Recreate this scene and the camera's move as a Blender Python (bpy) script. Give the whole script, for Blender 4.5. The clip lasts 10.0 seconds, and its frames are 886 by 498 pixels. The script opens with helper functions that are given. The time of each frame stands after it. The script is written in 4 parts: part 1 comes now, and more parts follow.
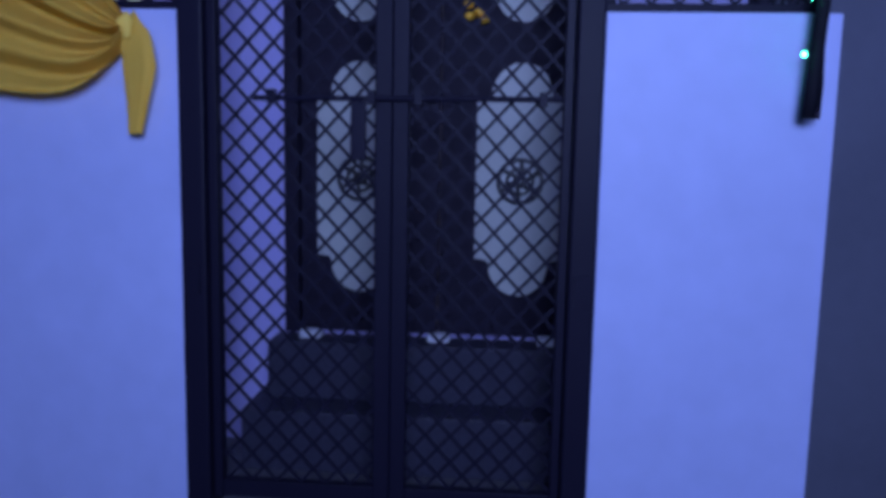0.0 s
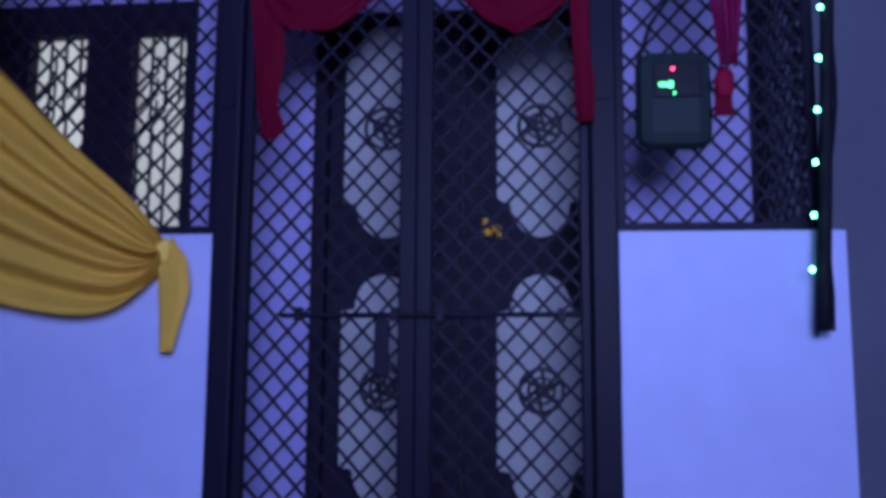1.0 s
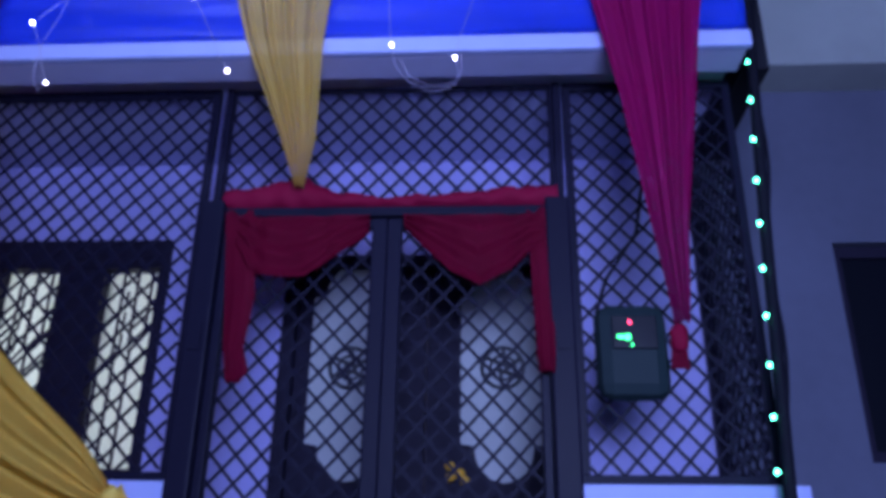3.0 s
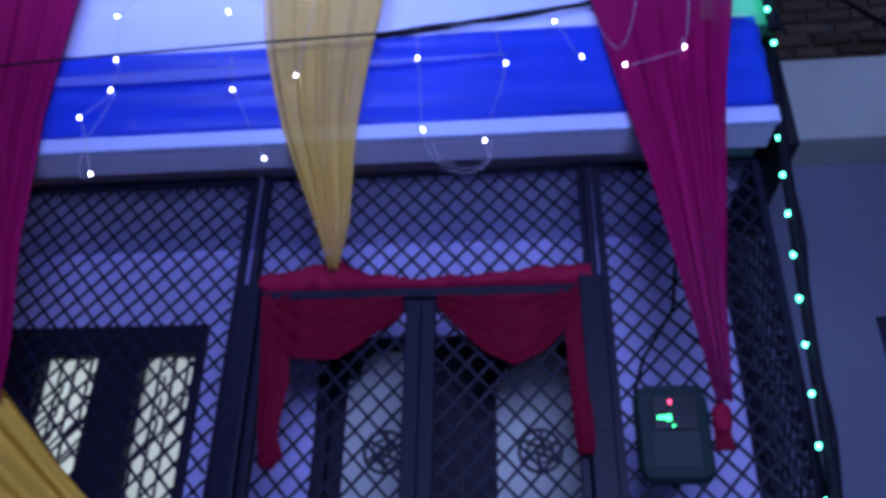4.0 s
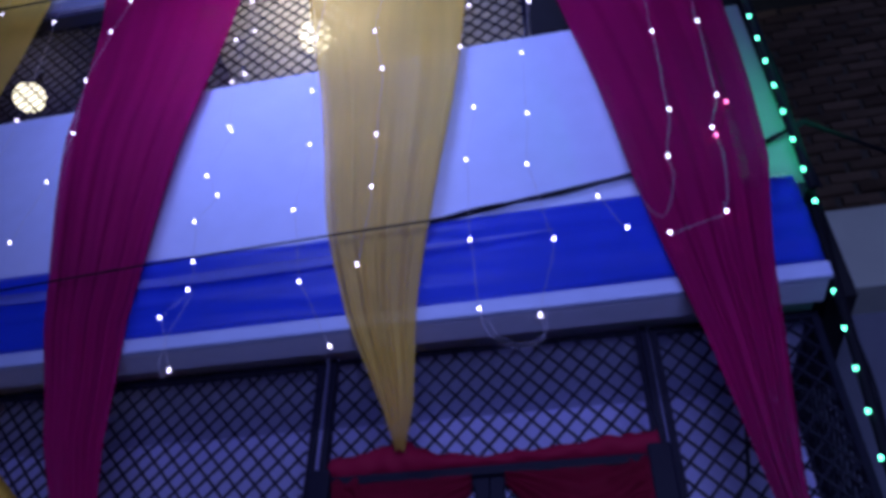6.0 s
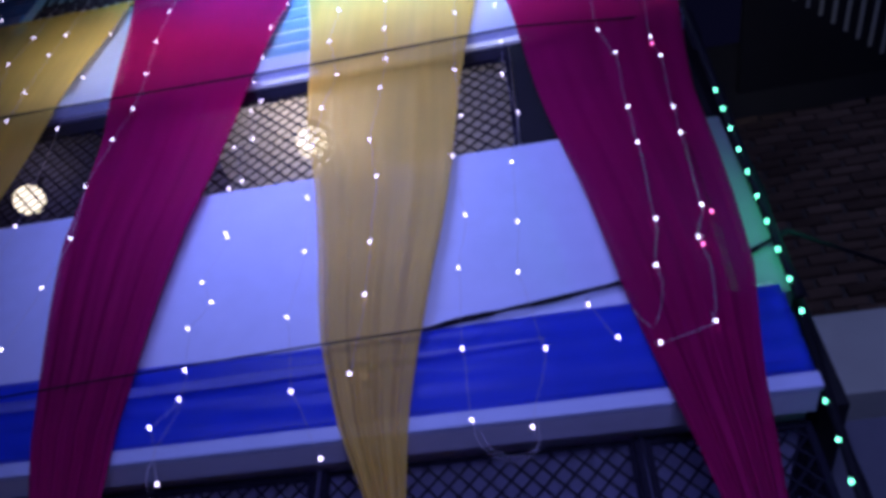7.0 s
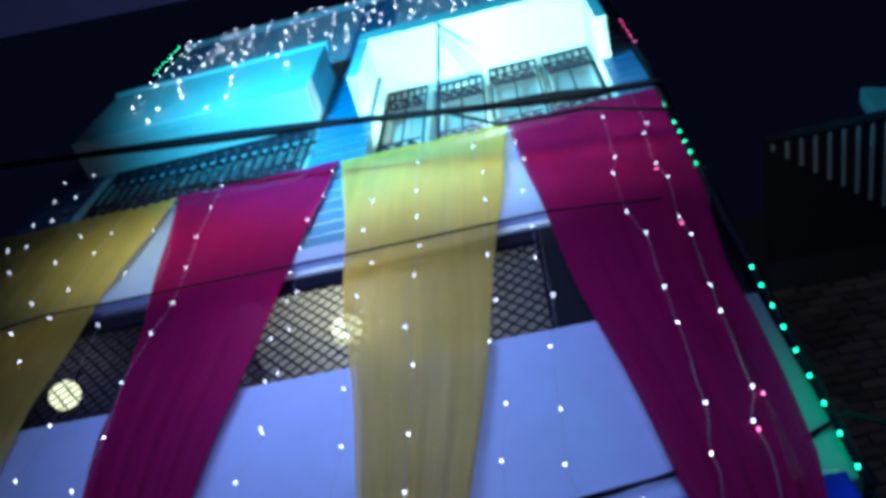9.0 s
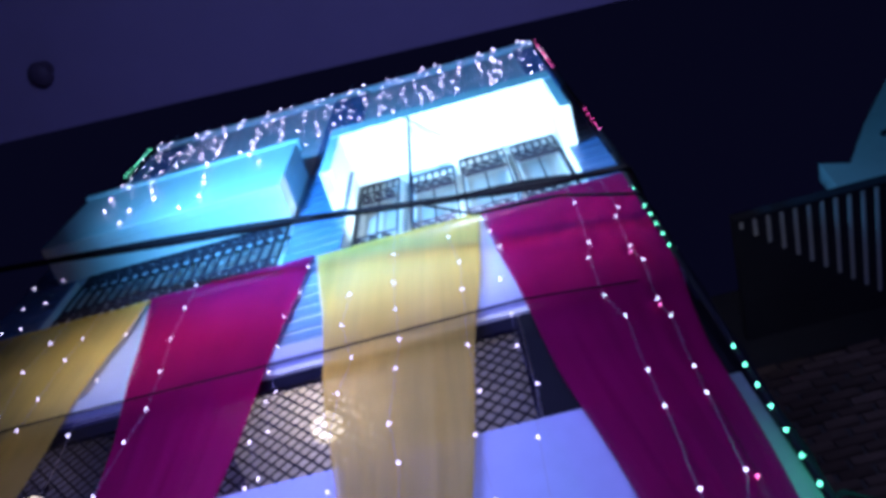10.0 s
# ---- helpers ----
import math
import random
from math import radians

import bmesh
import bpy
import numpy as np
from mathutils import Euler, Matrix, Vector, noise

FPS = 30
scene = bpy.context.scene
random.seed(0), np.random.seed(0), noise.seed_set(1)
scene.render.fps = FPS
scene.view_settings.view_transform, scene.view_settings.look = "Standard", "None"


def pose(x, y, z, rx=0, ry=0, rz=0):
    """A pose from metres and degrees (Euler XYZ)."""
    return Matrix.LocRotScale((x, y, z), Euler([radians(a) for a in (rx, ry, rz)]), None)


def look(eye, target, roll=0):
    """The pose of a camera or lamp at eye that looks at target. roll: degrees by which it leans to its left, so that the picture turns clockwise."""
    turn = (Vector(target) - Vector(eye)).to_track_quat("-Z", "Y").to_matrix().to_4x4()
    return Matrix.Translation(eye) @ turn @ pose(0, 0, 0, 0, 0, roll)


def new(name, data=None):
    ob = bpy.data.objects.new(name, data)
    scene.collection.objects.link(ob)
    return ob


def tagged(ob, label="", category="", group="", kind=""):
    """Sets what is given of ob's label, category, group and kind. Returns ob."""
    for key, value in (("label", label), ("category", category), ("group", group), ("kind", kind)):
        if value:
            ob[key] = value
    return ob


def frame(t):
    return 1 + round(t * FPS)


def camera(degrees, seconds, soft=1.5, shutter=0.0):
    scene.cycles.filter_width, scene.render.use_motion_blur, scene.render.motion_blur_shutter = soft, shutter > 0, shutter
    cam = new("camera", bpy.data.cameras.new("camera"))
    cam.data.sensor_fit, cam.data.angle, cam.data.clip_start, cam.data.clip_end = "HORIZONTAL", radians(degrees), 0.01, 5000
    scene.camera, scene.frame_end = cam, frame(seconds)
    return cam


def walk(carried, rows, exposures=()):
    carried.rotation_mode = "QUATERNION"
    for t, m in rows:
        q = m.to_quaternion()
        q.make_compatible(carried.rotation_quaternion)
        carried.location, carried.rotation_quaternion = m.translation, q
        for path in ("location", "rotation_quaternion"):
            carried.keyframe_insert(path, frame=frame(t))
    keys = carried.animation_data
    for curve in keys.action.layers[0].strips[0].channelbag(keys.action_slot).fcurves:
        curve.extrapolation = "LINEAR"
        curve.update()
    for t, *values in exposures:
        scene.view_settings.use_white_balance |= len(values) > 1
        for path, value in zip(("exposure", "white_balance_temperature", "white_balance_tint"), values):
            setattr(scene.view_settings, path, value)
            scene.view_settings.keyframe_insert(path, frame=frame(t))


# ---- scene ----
cam = camera(58.7, 10.0, soft=4.3, shutter=0.1)
PATH = [
    (0, (0.319, -2.541, 1.448), (0.174, -0.563, 1.191), 1.1),
    (0.5, (0.31, -2.55, 1.487), (0.136, -0.557, 1.501), 0.5),
    (1, (0.315, -2.586, 1.515), (0.115, -0.61, 1.745), 0.4),
    (1.5, (0.328, -2.623, 1.579), (0.188, -0.671, 1.99), -0.2),
    (2, (0.328, -2.629, 1.601), (0.242, -0.713, 2.17), 0.1),
    (3.5, (0.316, -2.633, 1.603), (0.185, -0.825, 2.448), 1.4),
    (4, (0.317, -2.636, 1.606), (0.132, -0.881, 2.547), 1.0),
    (4.5, (0.321, -2.67, 1.619), (0.082, -0.957, 2.623), -0.3),
    (5, (0.34, -2.721, 1.608), (0.056, -1.062, 2.688), -0.5),
    (5.5, (0.35, -2.727, 1.613), (0.022, -1.139, 2.783), 0.3),
    (7, (0.385, -2.829, 1.664), (0.109, -1.459, 3.095), -0.0),
    (7.5, (0.39, -2.853, 1.697), (0.125, -1.544, 3.186), -0.7),
    (8, (0.37, -2.862, 1.72), (0.081, -1.639, 3.275), -0.5),
    (8.5, (0.371, -2.861, 1.723), (0.067, -1.743, 3.353), 0.9),
    (9, (0.358, -2.865, 1.739), (0.083, -1.847, 3.439), 1.1),
    (9.5, (0.357, -2.888, 1.751), (0.143, -1.982, 3.521), -1.6),
    (10, (0.335, -2.883, 1.767), (0.175, -2.036, 3.571), -5.2),
]
walk(cam, [(t, look(eye, aim, roll)) for t, eye, aim, roll in PATH], exposures=[
    (0, 0.38, 6500, -1), (0.5, 0.36, 6500, 6), (1, 0.36, 6500, 13), (2, 0.68, 6400, 17), (3.5, 0.5, 6300, 3), (4, 0.44, 6300, 6), (4.5, 0.12, 6300, 9), (5, -0.26, 6300, 13),
    (5.5, -0.42, 6300, 16), (7, -0.78, 6300, 30), (7.5, -0.8, 6200, 85), (8, -0.85, 6200, 80), (8.5, -0.86, 6200, -8), (9, -1.0, 6200, -14),
    (9.5, -1.02, 6100, -9), (10, -0.84, 6000, 34)])

# ---- world and lamps ----
world = bpy.data.worlds.new("night")
scene.world = world
world.use_nodes = True
bg = world.node_tree.nodes["Background"]
bg.inputs["Color"].default_value = (0.07, 0.08, 0.32, 1)
bg.inputs["Strength"].default_value = 0.045


def lamp(name, kind, energy, colour, m, **more):
    data = bpy.data.lights.new(name, kind)
    data.energy, data.color = energy, colour
    if "size" in more:
        data.shape, data.size, data.size_y = "RECTANGLE", more["size"], more["size_y"]
    if "radius" in more:
        data.shadow_soft_size = more["radius"]
    if "spread" in more:
        data.spread = radians(more["spread"])
    if "cone" in more:
        data.spot_size, data.spot_blend = radians(more["cone"]), more["blend"]
    ob = new(name, data)
    ob.matrix_world = m
    return ob


VIOLET, CYAN, WARM, LEMON = (0.36, 0.45, 1.0), (0.08, 0.56, 1.0), (1.0, 0.86, 0.55), (0.84, 0.94, 0.76)
lamp("street_tube_light", "AREA", 160, VIOLET, look((0.7, -4.05, 2.35), (0.2, 0.0, 2.4)), size=1.3, size_y=1.0)
lamp("violet_flood_light", "AREA", 60, VIOLET, look((-1.2, -2.42, 5.42), (-0.7, -0.2, 5.6)), size=1.8, size_y=0.16, spread=118)
# unseen strip added to light the cloth tops apart from the cyan flood
lamp("pale_flood_light", "AREA", 54, LEMON, look((-1.0, -2.50, 6.15), (-0.8, -0.3, 7.15)), size=4.4, size_y=0.12, spread=60)
lamp("cyan_flood_light", "SPOT", 2050, CYAN, look((-2.1, -2.62, 7.25), (-0.3, -0.4, 9.8)), radius=0.12, cone=128, blend=0.8)
lamp("hood_flood_light", "SPOT", 640, (0.62, 1.0, 0.98), look((0.05, -0.19, 7.83), (0.05, -0.42, 9.86)), radius=0.08, cone=140, blend=0.6)
lamp("globe_light_a", "POINT", 19, WARM, pose(-1.105, 0.116, 5.95), radius=0.14)
lamp("globe_light_b", "POINT", 4, WARM, pose(-3.25, 0.205, 5.95), radius=0.14)
lamp("room_light", "AREA", 10, (0.95, 0.95, 1.0), look((-1.9, 1.9, 2.5), (-1.7, 0.7, 2.4)), size=1.6, size_y=1.0)
lamp("green_spill_light", "SPOT", 36, (0.02, 1.0, 0.40), look((1.78, -0.78, 3.95), (1.27, -0.27, 4.2)), radius=0.06, cone=72, blend=0.9)

# ---- materials ----


def material(name, base, rough=0.6, metal=0.0, grain=0.08, scale=14.0, bump=0.15, stain=0.15, emit=None, gloss=0.5, per_object=0.0, sheen=0.0):
    m = bpy.data.materials.new(name)
    m.use_nodes = True
    nt = m.node_tree
    p = nt.nodes["Principled BSDF"]
    p.inputs["Roughness"].default_value, p.inputs["Metallic"].default_value = rough, metal
    p.inputs["Specular IOR Level"].default_value = gloss
    if sheen:
        p.inputs["Sheen Weight"].default_value = sheen
    tc = nt.nodes.new("ShaderNodeTexCoord")
    fine, wide = nt.nodes.new("ShaderNodeTexNoise"), nt.nodes.new("ShaderNodeTexNoise")
    fine.inputs["Scale"].default_value, fine.inputs["Detail"].default_value = scale, 6
    wide.inputs["Scale"].default_value, wide.inputs["Detail"].default_value = 1.3, 4
    for n in (fine, wide):
        nt.links.new(tc.outputs["Object"], n.inputs["Vector"])
    value = nt.nodes.new("ShaderNodeMath")
    value.operation = "MULTIPLY_ADD"
    value.inputs[1].default_value, value.inputs[2].default_value = grain * 2, 1 - grain
    nt.links.new(fine.outputs["Fac"], value.inputs[0])
    value2 = nt.nodes.new("ShaderNodeMath")
    value2.operation = "MULTIPLY_ADD"
    value2.inputs[1].default_value, value2.inputs[2].default_value = stain * 2, -stain
    nt.links.new(wide.outputs["Fac"], value2.inputs[0])
    add = nt.nodes.new("ShaderNodeMath")
    nt.links.new(value.outputs[0], add.inputs[0])
    nt.links.new(value2.outputs[0], add.inputs[1])
    last = add
    if per_object:
        info = nt.nodes.new("ShaderNodeObjectInfo")
        rnd = nt.nodes.new("ShaderNodeMath")
        rnd.operation = "MULTIPLY_ADD"
        rnd.inputs[1].default_value, rnd.inputs[2].default_value = per_object * 2, -per_object
        nt.links.new(info.outputs["Random"], rnd.inputs[0])
        last = nt.nodes.new("ShaderNodeMath")
        nt.links.new(add.outputs[0], last.inputs[0])
        nt.links.new(rnd.outputs[0], last.inputs[1])
    mix = nt.nodes.new("ShaderNodeVectorMath")
    mix.operation = "SCALE"
    mix.inputs[0].default_value = base
    nt.links.new(last.outputs[0], mix.inputs["Scale"])
    nt.links.new(mix.outputs[0], p.inputs["Base Color"])
    if bump:
        b = nt.nodes.new("ShaderNodeBump")
        b.inputs["Strength"].default_value, b.inputs["Distance"].default_value = bump, 0.01
        nt.links.new(fine.outputs["Fac"], b.inputs["Height"])
        nt.links.new(b.outputs[0], p.inputs["Normal"])
    if emit:
        p.inputs["Emission Color"].default_value = (*emit[:3], 1)
        p.inputs["Emission Strength"].default_value = emit[3]
    return m


def cloth(name, base, through_light, sheer=0.0):
    """A thin woven cloth that lets some light through, with fine vertical threads."""
    m = bpy.data.materials.new(name)
    m.use_nodes = True
    nt = m.node_tree
    p = nt.nodes["Principled BSDF"]
    out = nt.nodes["Material Output"]
    p.inputs["Roughness"].default_value, p.inputs["Specular IOR Level"].default_value = 0.75, 0.2
    tc = nt.nodes.new("ShaderNodeTexCoord")
    mp = nt.nodes.new("ShaderNodeMapping")
    mp.inputs["Scale"].default_value = (13, 13, 0.35)
    nt.links.new(tc.outputs["Object"], mp.inputs["Vector"])
    n = nt.nodes.new("ShaderNodeTexNoise")
    n.inputs["Scale"].default_value, n.inputs["Detail"].default_value = 1.0, 3
    nt.links.new(mp.outputs[0], n.inputs["Vector"])
    w = nt.nodes.new("ShaderNodeTexNoise")
    w.inputs["Scale"].default_value = 2.2
    nt.links.new(tc.outputs["Object"], w.inputs["Vector"])
    f = nt.nodes.new("ShaderNodeMath")
    f.operation = "MULTIPLY_ADD"
    f.inputs[1].default_value, f.inputs[2].default_value = 0.14, 0.78
    nt.links.new(n.outputs["Fac"], f.inputs[0])
    g = nt.nodes.new("ShaderNodeMath")
    g.operation = "MULTIPLY_ADD"
    g.inputs[1].default_value = 0.3
    nt.links.new(w.outputs["Fac"], g.inputs[0])
    nt.links.new(f.outputs[0], g.inputs[2])
    s = nt.nodes.new("ShaderNodeVectorMath")
    s.operation = "SCALE"
    s.inputs[0].default_value = base
    nt.links.new(g.outputs[0], s.inputs["Scale"])
    nt.links.new(s.outputs[0], p.inputs["Base Color"])
    b = nt.nodes.new("ShaderNodeBump")
    b.inputs["Strength"].default_value, b.inputs["Distance"].default_value = 0.25, 0.01
    nt.links.new(n.outputs["Fac"], b.inputs["Height"])
    nt.links.new(b.outputs[0], p.inputs["Normal"])
    tr = nt.nodes.new("ShaderNodeBsdfTranslucent")
    nt.links.new(s.outputs[0], tr.inputs["Color"])
    mix = nt.nodes.new("ShaderNodeMixShader")
    mix.inputs[0].default_value = through_light
    nt.links.new(p.outputs[0], mix.inputs[1])
    nt.links.new(tr.outputs[0], mix.inputs[2])
    last = mix
    if sheer:
        clear = nt.nodes.new("ShaderNodeBsdfTransparent")
        thin = nt.nodes.new("ShaderNodeMixShader")
        gap = nt.nodes.new("ShaderNodeMath")
        gap.operation = "MULTIPLY_ADD"
        gap.inputs[1].default_value, gap.inputs[2].default_value = sheer, sheer * 0.5
        nt.links.new(n.outputs["Fac"], gap.inputs[0])
        nt.links.new(gap.outputs[0], thin.inputs[0])
        nt.links.new(mix.outputs[0], thin.inputs[1])
        nt.links.new(clear.outputs[0], thin.inputs[2])
        last = thin
    nt.links.new(last.outputs[0], out.inputs["Surface"])
    return m


PARAPET = material("pale_parapet_paint", (0.50, 0.54, 0.88), 0.55, stain=0.10, scale=9, bump=0.08)
LAVENDER = material("lavender_wall_paint", (0.39, 0.44, 0.77), 0.55, stain=0.10, scale=9, bump=0.08)
PALE = material("pale_plaster", (0.66, 0.68, 0.78), 0.6, stain=0.12)
PLASTER = material("verandah_plaster", (0.47, 0.44, 0.82), 0.7, stain=0.2)
WHITE = material("white_paint", (0.80, 0.80, 0.80), 0.5, stain=0.06)
SOFFIT = material("grey_soffit", (0.46, 0.46, 0.70), 0.7, stain=0.2)
BLUE = material("blue_sheet", (0.03, 0.08, 0.80), 0.38, stain=0.2, scale=5, bump=0.2)
DIM_END = material("dim_green_parapet", (0.20, 0.27, 0.30), 0.6, stain=0.2)
STRIPE = material("pale_violet_stripe", (0.20, 0.24, 0.80), 0.6, stain=0.2, scale=20)
TILE = material("blue_grey_tile", (0.09, 0.20, 0.42), 0.35, stain=0.12, per_object=0.10)
JOINT = material("pale_joint", (0.78, 0.80, 0.80), 0.6)
STEEL = material("dark_steel", (0.009, 0.008, 0.021), 0.50, 0.0, stain=0.1, scale=30, gloss=0.11)
IRON = material("black_iron", (0.035, 0.026, 0.045), 0.55, 0.0, gloss=0.15)
WOOD = material("dark_wood", (0.017, 0.014, 0.030), 0.6, stain=0.3, scale=25, bump=0.2, gloss=0.12)
GRANITE = material("dark_granite", (0.045, 0.045, 0.075), 0.5, gloss=0.2, grain=0.4, scale=70)
GLASS = material("frosted_glass", (0.50, 0.52, 0.52), 0.45, gloss=0.3, grain=0.04, stain=0.1, scale=40)
DARKGLASS = material("dark_glass", (0.006, 0.007, 0.012), 0.3, gloss=0.2)
ORNAMENT = material("etched_ornament", (0.03, 0.03, 0.04), 0.5)
NEIGHBOUR = material("neighbour_plaster", (0.098, 0.104, 0.158), 0.8, stain=0.35, scale=18, bump=0.3)
LEDGE = material("worn_whitewash", (0.30, 0.32, 0.31), 0.8, stain=0.3, scale=12)
BRICK = material("old_brick", (0.075, 0.05, 0.036), 0.9, gloss=0.1, stain=0.5, grain=0.3, per_object=0.35, bump=0.4)
MORTAR = material("mortar", (0.04, 0.035, 0.03), 0.9, grain=0.3)
# near-black base puts the missing light of unlit walls into the colour
DARKWALL = material("unlit_dark_plaster", (0.017, 0.017, 0.024), 0.9, gloss=0.1, stain=0.3)
ASPHALT = material("asphalt", (0.05, 0.05, 0.055), 0.85, grain=0.3, scale=60, bump=0.4)
CEMENT = material("cement_floor", (0.13, 0.13, 0.16), 0.6, stain=0.25)
CANOPY = material("canopy_plaster", (0.10, 0.082, 0.145), 0.85, stain=0.12, scale=6)
CABLE = material("black_cable", (0.008, 0.008, 0.014), 0.7, bump=0, gloss=0.1)
# navy for the west bay, darker than the pale bay beside it
NAVY = material("navy_bay_surface", (0.06, 0.06, 0.17), 0.7, stain=0.3)
WIRE = material("clear_wire", (0.40, 0.36, 0.52), 0.4, bump=0)
METER = material("meter_plastic", (0.014, 0.026, 0.030), 0.6, gloss=0.15, stain=0.1)
MAROON = cloth("maroon_cloth", (0.48, 0.005, 0.155), 0.30, 0.06)
RED = cloth("red_cloth", (0.25, 0.002, 0.035), 0.2)
YELLOW = cloth("yellow_cloth", (0.98, 0.73, 0.20), 0.42, 0.36)
YELLOW_THICK = cloth("thick_yellow_cloth", (0.92, 0.64, 0.12), 0.15)
BULB = material("lit_white_bulb", (0.9, 0.9, 0.9), 0.3, bump=0, emit=(0.74, 0.70, 1.0, 12))
BULB_SMALL = material("lit_small_bulb", (0.9, 0.9, 0.9), 0.3, bump=0, emit=(0.80, 0.77, 1.0, 34))
GREEN = material("lit_green_diode", (0.6, 0.9, 0.7), 0.3, bump=0, emit=(0.10, 1.0, 0.55, 12))
PINK = material("lit_pink_diode_and_glow", (0.9, 0.5, 0.7), 0.3, bump=0, emit=(1.0, 0.10, 0.45, 7))
LCD = material("lit_green_display", (0.2, 0.8, 0.4), 0.3, bump=0, emit=(0.06, 1.0, 0.25, 4))
REDLED = material("lit_red_diode", (0.8, 0.1, 0.2), 0.3, bump=0, emit=(1.0, 0.04, 0.12, 7))
GLOBE = material("lit_globe", (0.9, 0.9, 0.8), 0.4, bump=0, emit=(1.0, 0.93, 0.66, 3.2))
GOLD = material("yellow_tinsel", (0.95, 0.52, 0.05), 0.4, emit=None)
PANE = bpy.data.materials.new("frosted_window_pane")
PANE.use_nodes = True
_t = PANE.node_tree.nodes.new("ShaderNodeBsdfTranslucent")
_t.inputs["Color"].default_value = (0.9, 0.95, 0.92, 1)
PANE.node_tree.links.new(_t.outputs[0], PANE.node_tree.nodes["Material Output"].inputs["Surface"])

# ---- mesh helpers ----


def bm_box(bm, x0, x1, y0, y1, z0, z1, bevel=0.0):
    r = bmesh.ops.create_cube(bm, size=1)
    bmesh.ops.transform(bm, verts=r["verts"], matrix=Matrix.Translation(((x0 + x1) / 2, (y0 + y1) / 2, (z0 + z1) / 2)) @ Matrix.Diagonal((x1 - x0, y1 - y0, z1 - z0, 1)))
    if bevel:
        es = list({e for v in r["verts"] for e in v.link_edges})
        bmesh.ops.bevel(bm, geom=es, offset=bevel, segments=2, affect="EDGES", profile=0.5)
    return bm


def boxes(*rows, bevel=0.0):
    bm = bmesh.new()
    for r in rows:
        bm_box(bm, *r, bevel=bevel)
    return bm


def tube(bm, points, radius, sides=6):
    """A round tube along a line of points."""
    rings = []
    n = len(points)
    pts = [Vector(p) for p in points]
    for i, p in enumerate(pts):
        d = (pts[min(i + 1, n - 1)] - pts[max(i - 1, 0)]).normalized()
        a = d.cross(Vector((0.31, 0.87, 0.12))).normalized()
        b = d.cross(a)
        rings.append([bm.verts.new(p + radius * (math.cos(2 * math.pi * k / sides) * a + math.sin(2 * math.pi * k / sides) * b)) for k in range(sides)])
    for r0, r1 in zip(rings, rings[1:]):
        for k in range(sides):
            bm.faces.new((r0[k], r0[(k + 1) % sides], r1[(k + 1) % sides], r1[k]))
    bm.faces.new(rings[0][::-1])
    bm.faces.new(rings[-1])
    return bm


def mesh_of(name, bm, mat, smooth=False):
    bmesh.ops.recalc_face_normals(bm, faces=bm.faces)
    me = bpy.data.meshes.new(name)
    bm.to_mesh(me)
    bm.free()
    me.materials.append(mat)
    if smooth:
        for f in me.polygons:
            f.use_smooth = True
    return me


def hold(ob, parent):
    """Parents ob and leaves it where it stands."""
    ob.parent = parent
    if parent.parent is None:
        ob.matrix_parent_inverse = Matrix.Translation(-parent.location)
    return ob


def part(name, bm, mat, parent=None, label="", smooth=False):
    ob = new(name, mesh_of(name, bm, mat, smooth))
    if parent is not None:
        hold(ob, parent)
    if label:
        ob["label"] = label
    return ob


def thing(name, label, category, at=(0, 0, 0), group="", kind=""):
    ob = new(name)
    ob.location = at
    return tagged(ob, label, category, group, kind)


def structure(name, bm, mat, label, category="wall", smooth=False):
    return tagged(part(name, bm, mat, smooth=smooth), label, category, "", "structure")


UNIT = {}


def piece(name, mat, parent, m):
    """One small box piece on a shared mesh; m carries place, turn and size."""
    if mat.name not in UNIT:
        UNIT[mat.name] = mesh_of("piece_" + mat.name, boxes((-0.5, 0.5, -0.5, 0.5, -0.5, 0.5)), mat)
    ob = new(name, UNIT[mat.name])
    hold(ob, parent)
    ob.matrix_basis = m
    return ob


def bar(name, mat, parent, a, b, width, depth):
    """A flat straight bar from a to b, its depth along the wall's normal y (or x for bars that run in y)."""
    a, b = Vector(a), Vector(b)
    d = b - a
    side = Vector((0, 1, 0)) if abs(d.normalized().y) < 0.3 else Vector((1, 0, 0))
    x = d.normalized()
    z = x.cross(side).normalized()
    y = z.cross(x)
    rot = Matrix((x, y, z)).transposed().to_4x4()
    return piece(name, mat, parent, Matrix.Translation((a + b) / 2) @ rot @ Matrix.Diagonal((d.length, depth, width, 1)))


def lattice(parent, x0, x1, z0, z1, y, mat, step=0.085, rise=0.092, width=0.0105, depth=0.006, along="x"):
    """Crossing flat diagonals that fill a rectangle, each cut off at its edges."""
    k = rise / step
    for sign in (1, -1):
        # lines z = sign * k * (x - c)
        span = (z1 - z0) / k
        lo, hi = (x0 - span, x1) if sign > 0 else (x0, x1 + span)
        c = math.floor(lo / step) * step
        while c < hi:
            xa, xb = (c, c + span) if sign > 0 else (c - span, c)
            za, zb = (z0, z1) if sign > 0 else (z1, z0)
            p, q = [xa, za], [xb, zb]
            if p[0] < x0:
                p = [x0, za + sign * k * (x0 - xa)]
            if q[0] > x1:
                q = [x1, za + sign * k * (x1 - xa)]
            c += step
            if q[0] - p[0] < 0.02:
                continue
            off = 0.0035 * sign
            if along == "x":
                bar("lattice_bar", mat, parent, (p[0], y + off, p[1]), (q[0], y + off, q[1]), width, depth)
            else:
                bar("lattice_bar", mat, parent, (y + off, p[0], p[1]), (y + off, q[0], q[1]), width, depth)


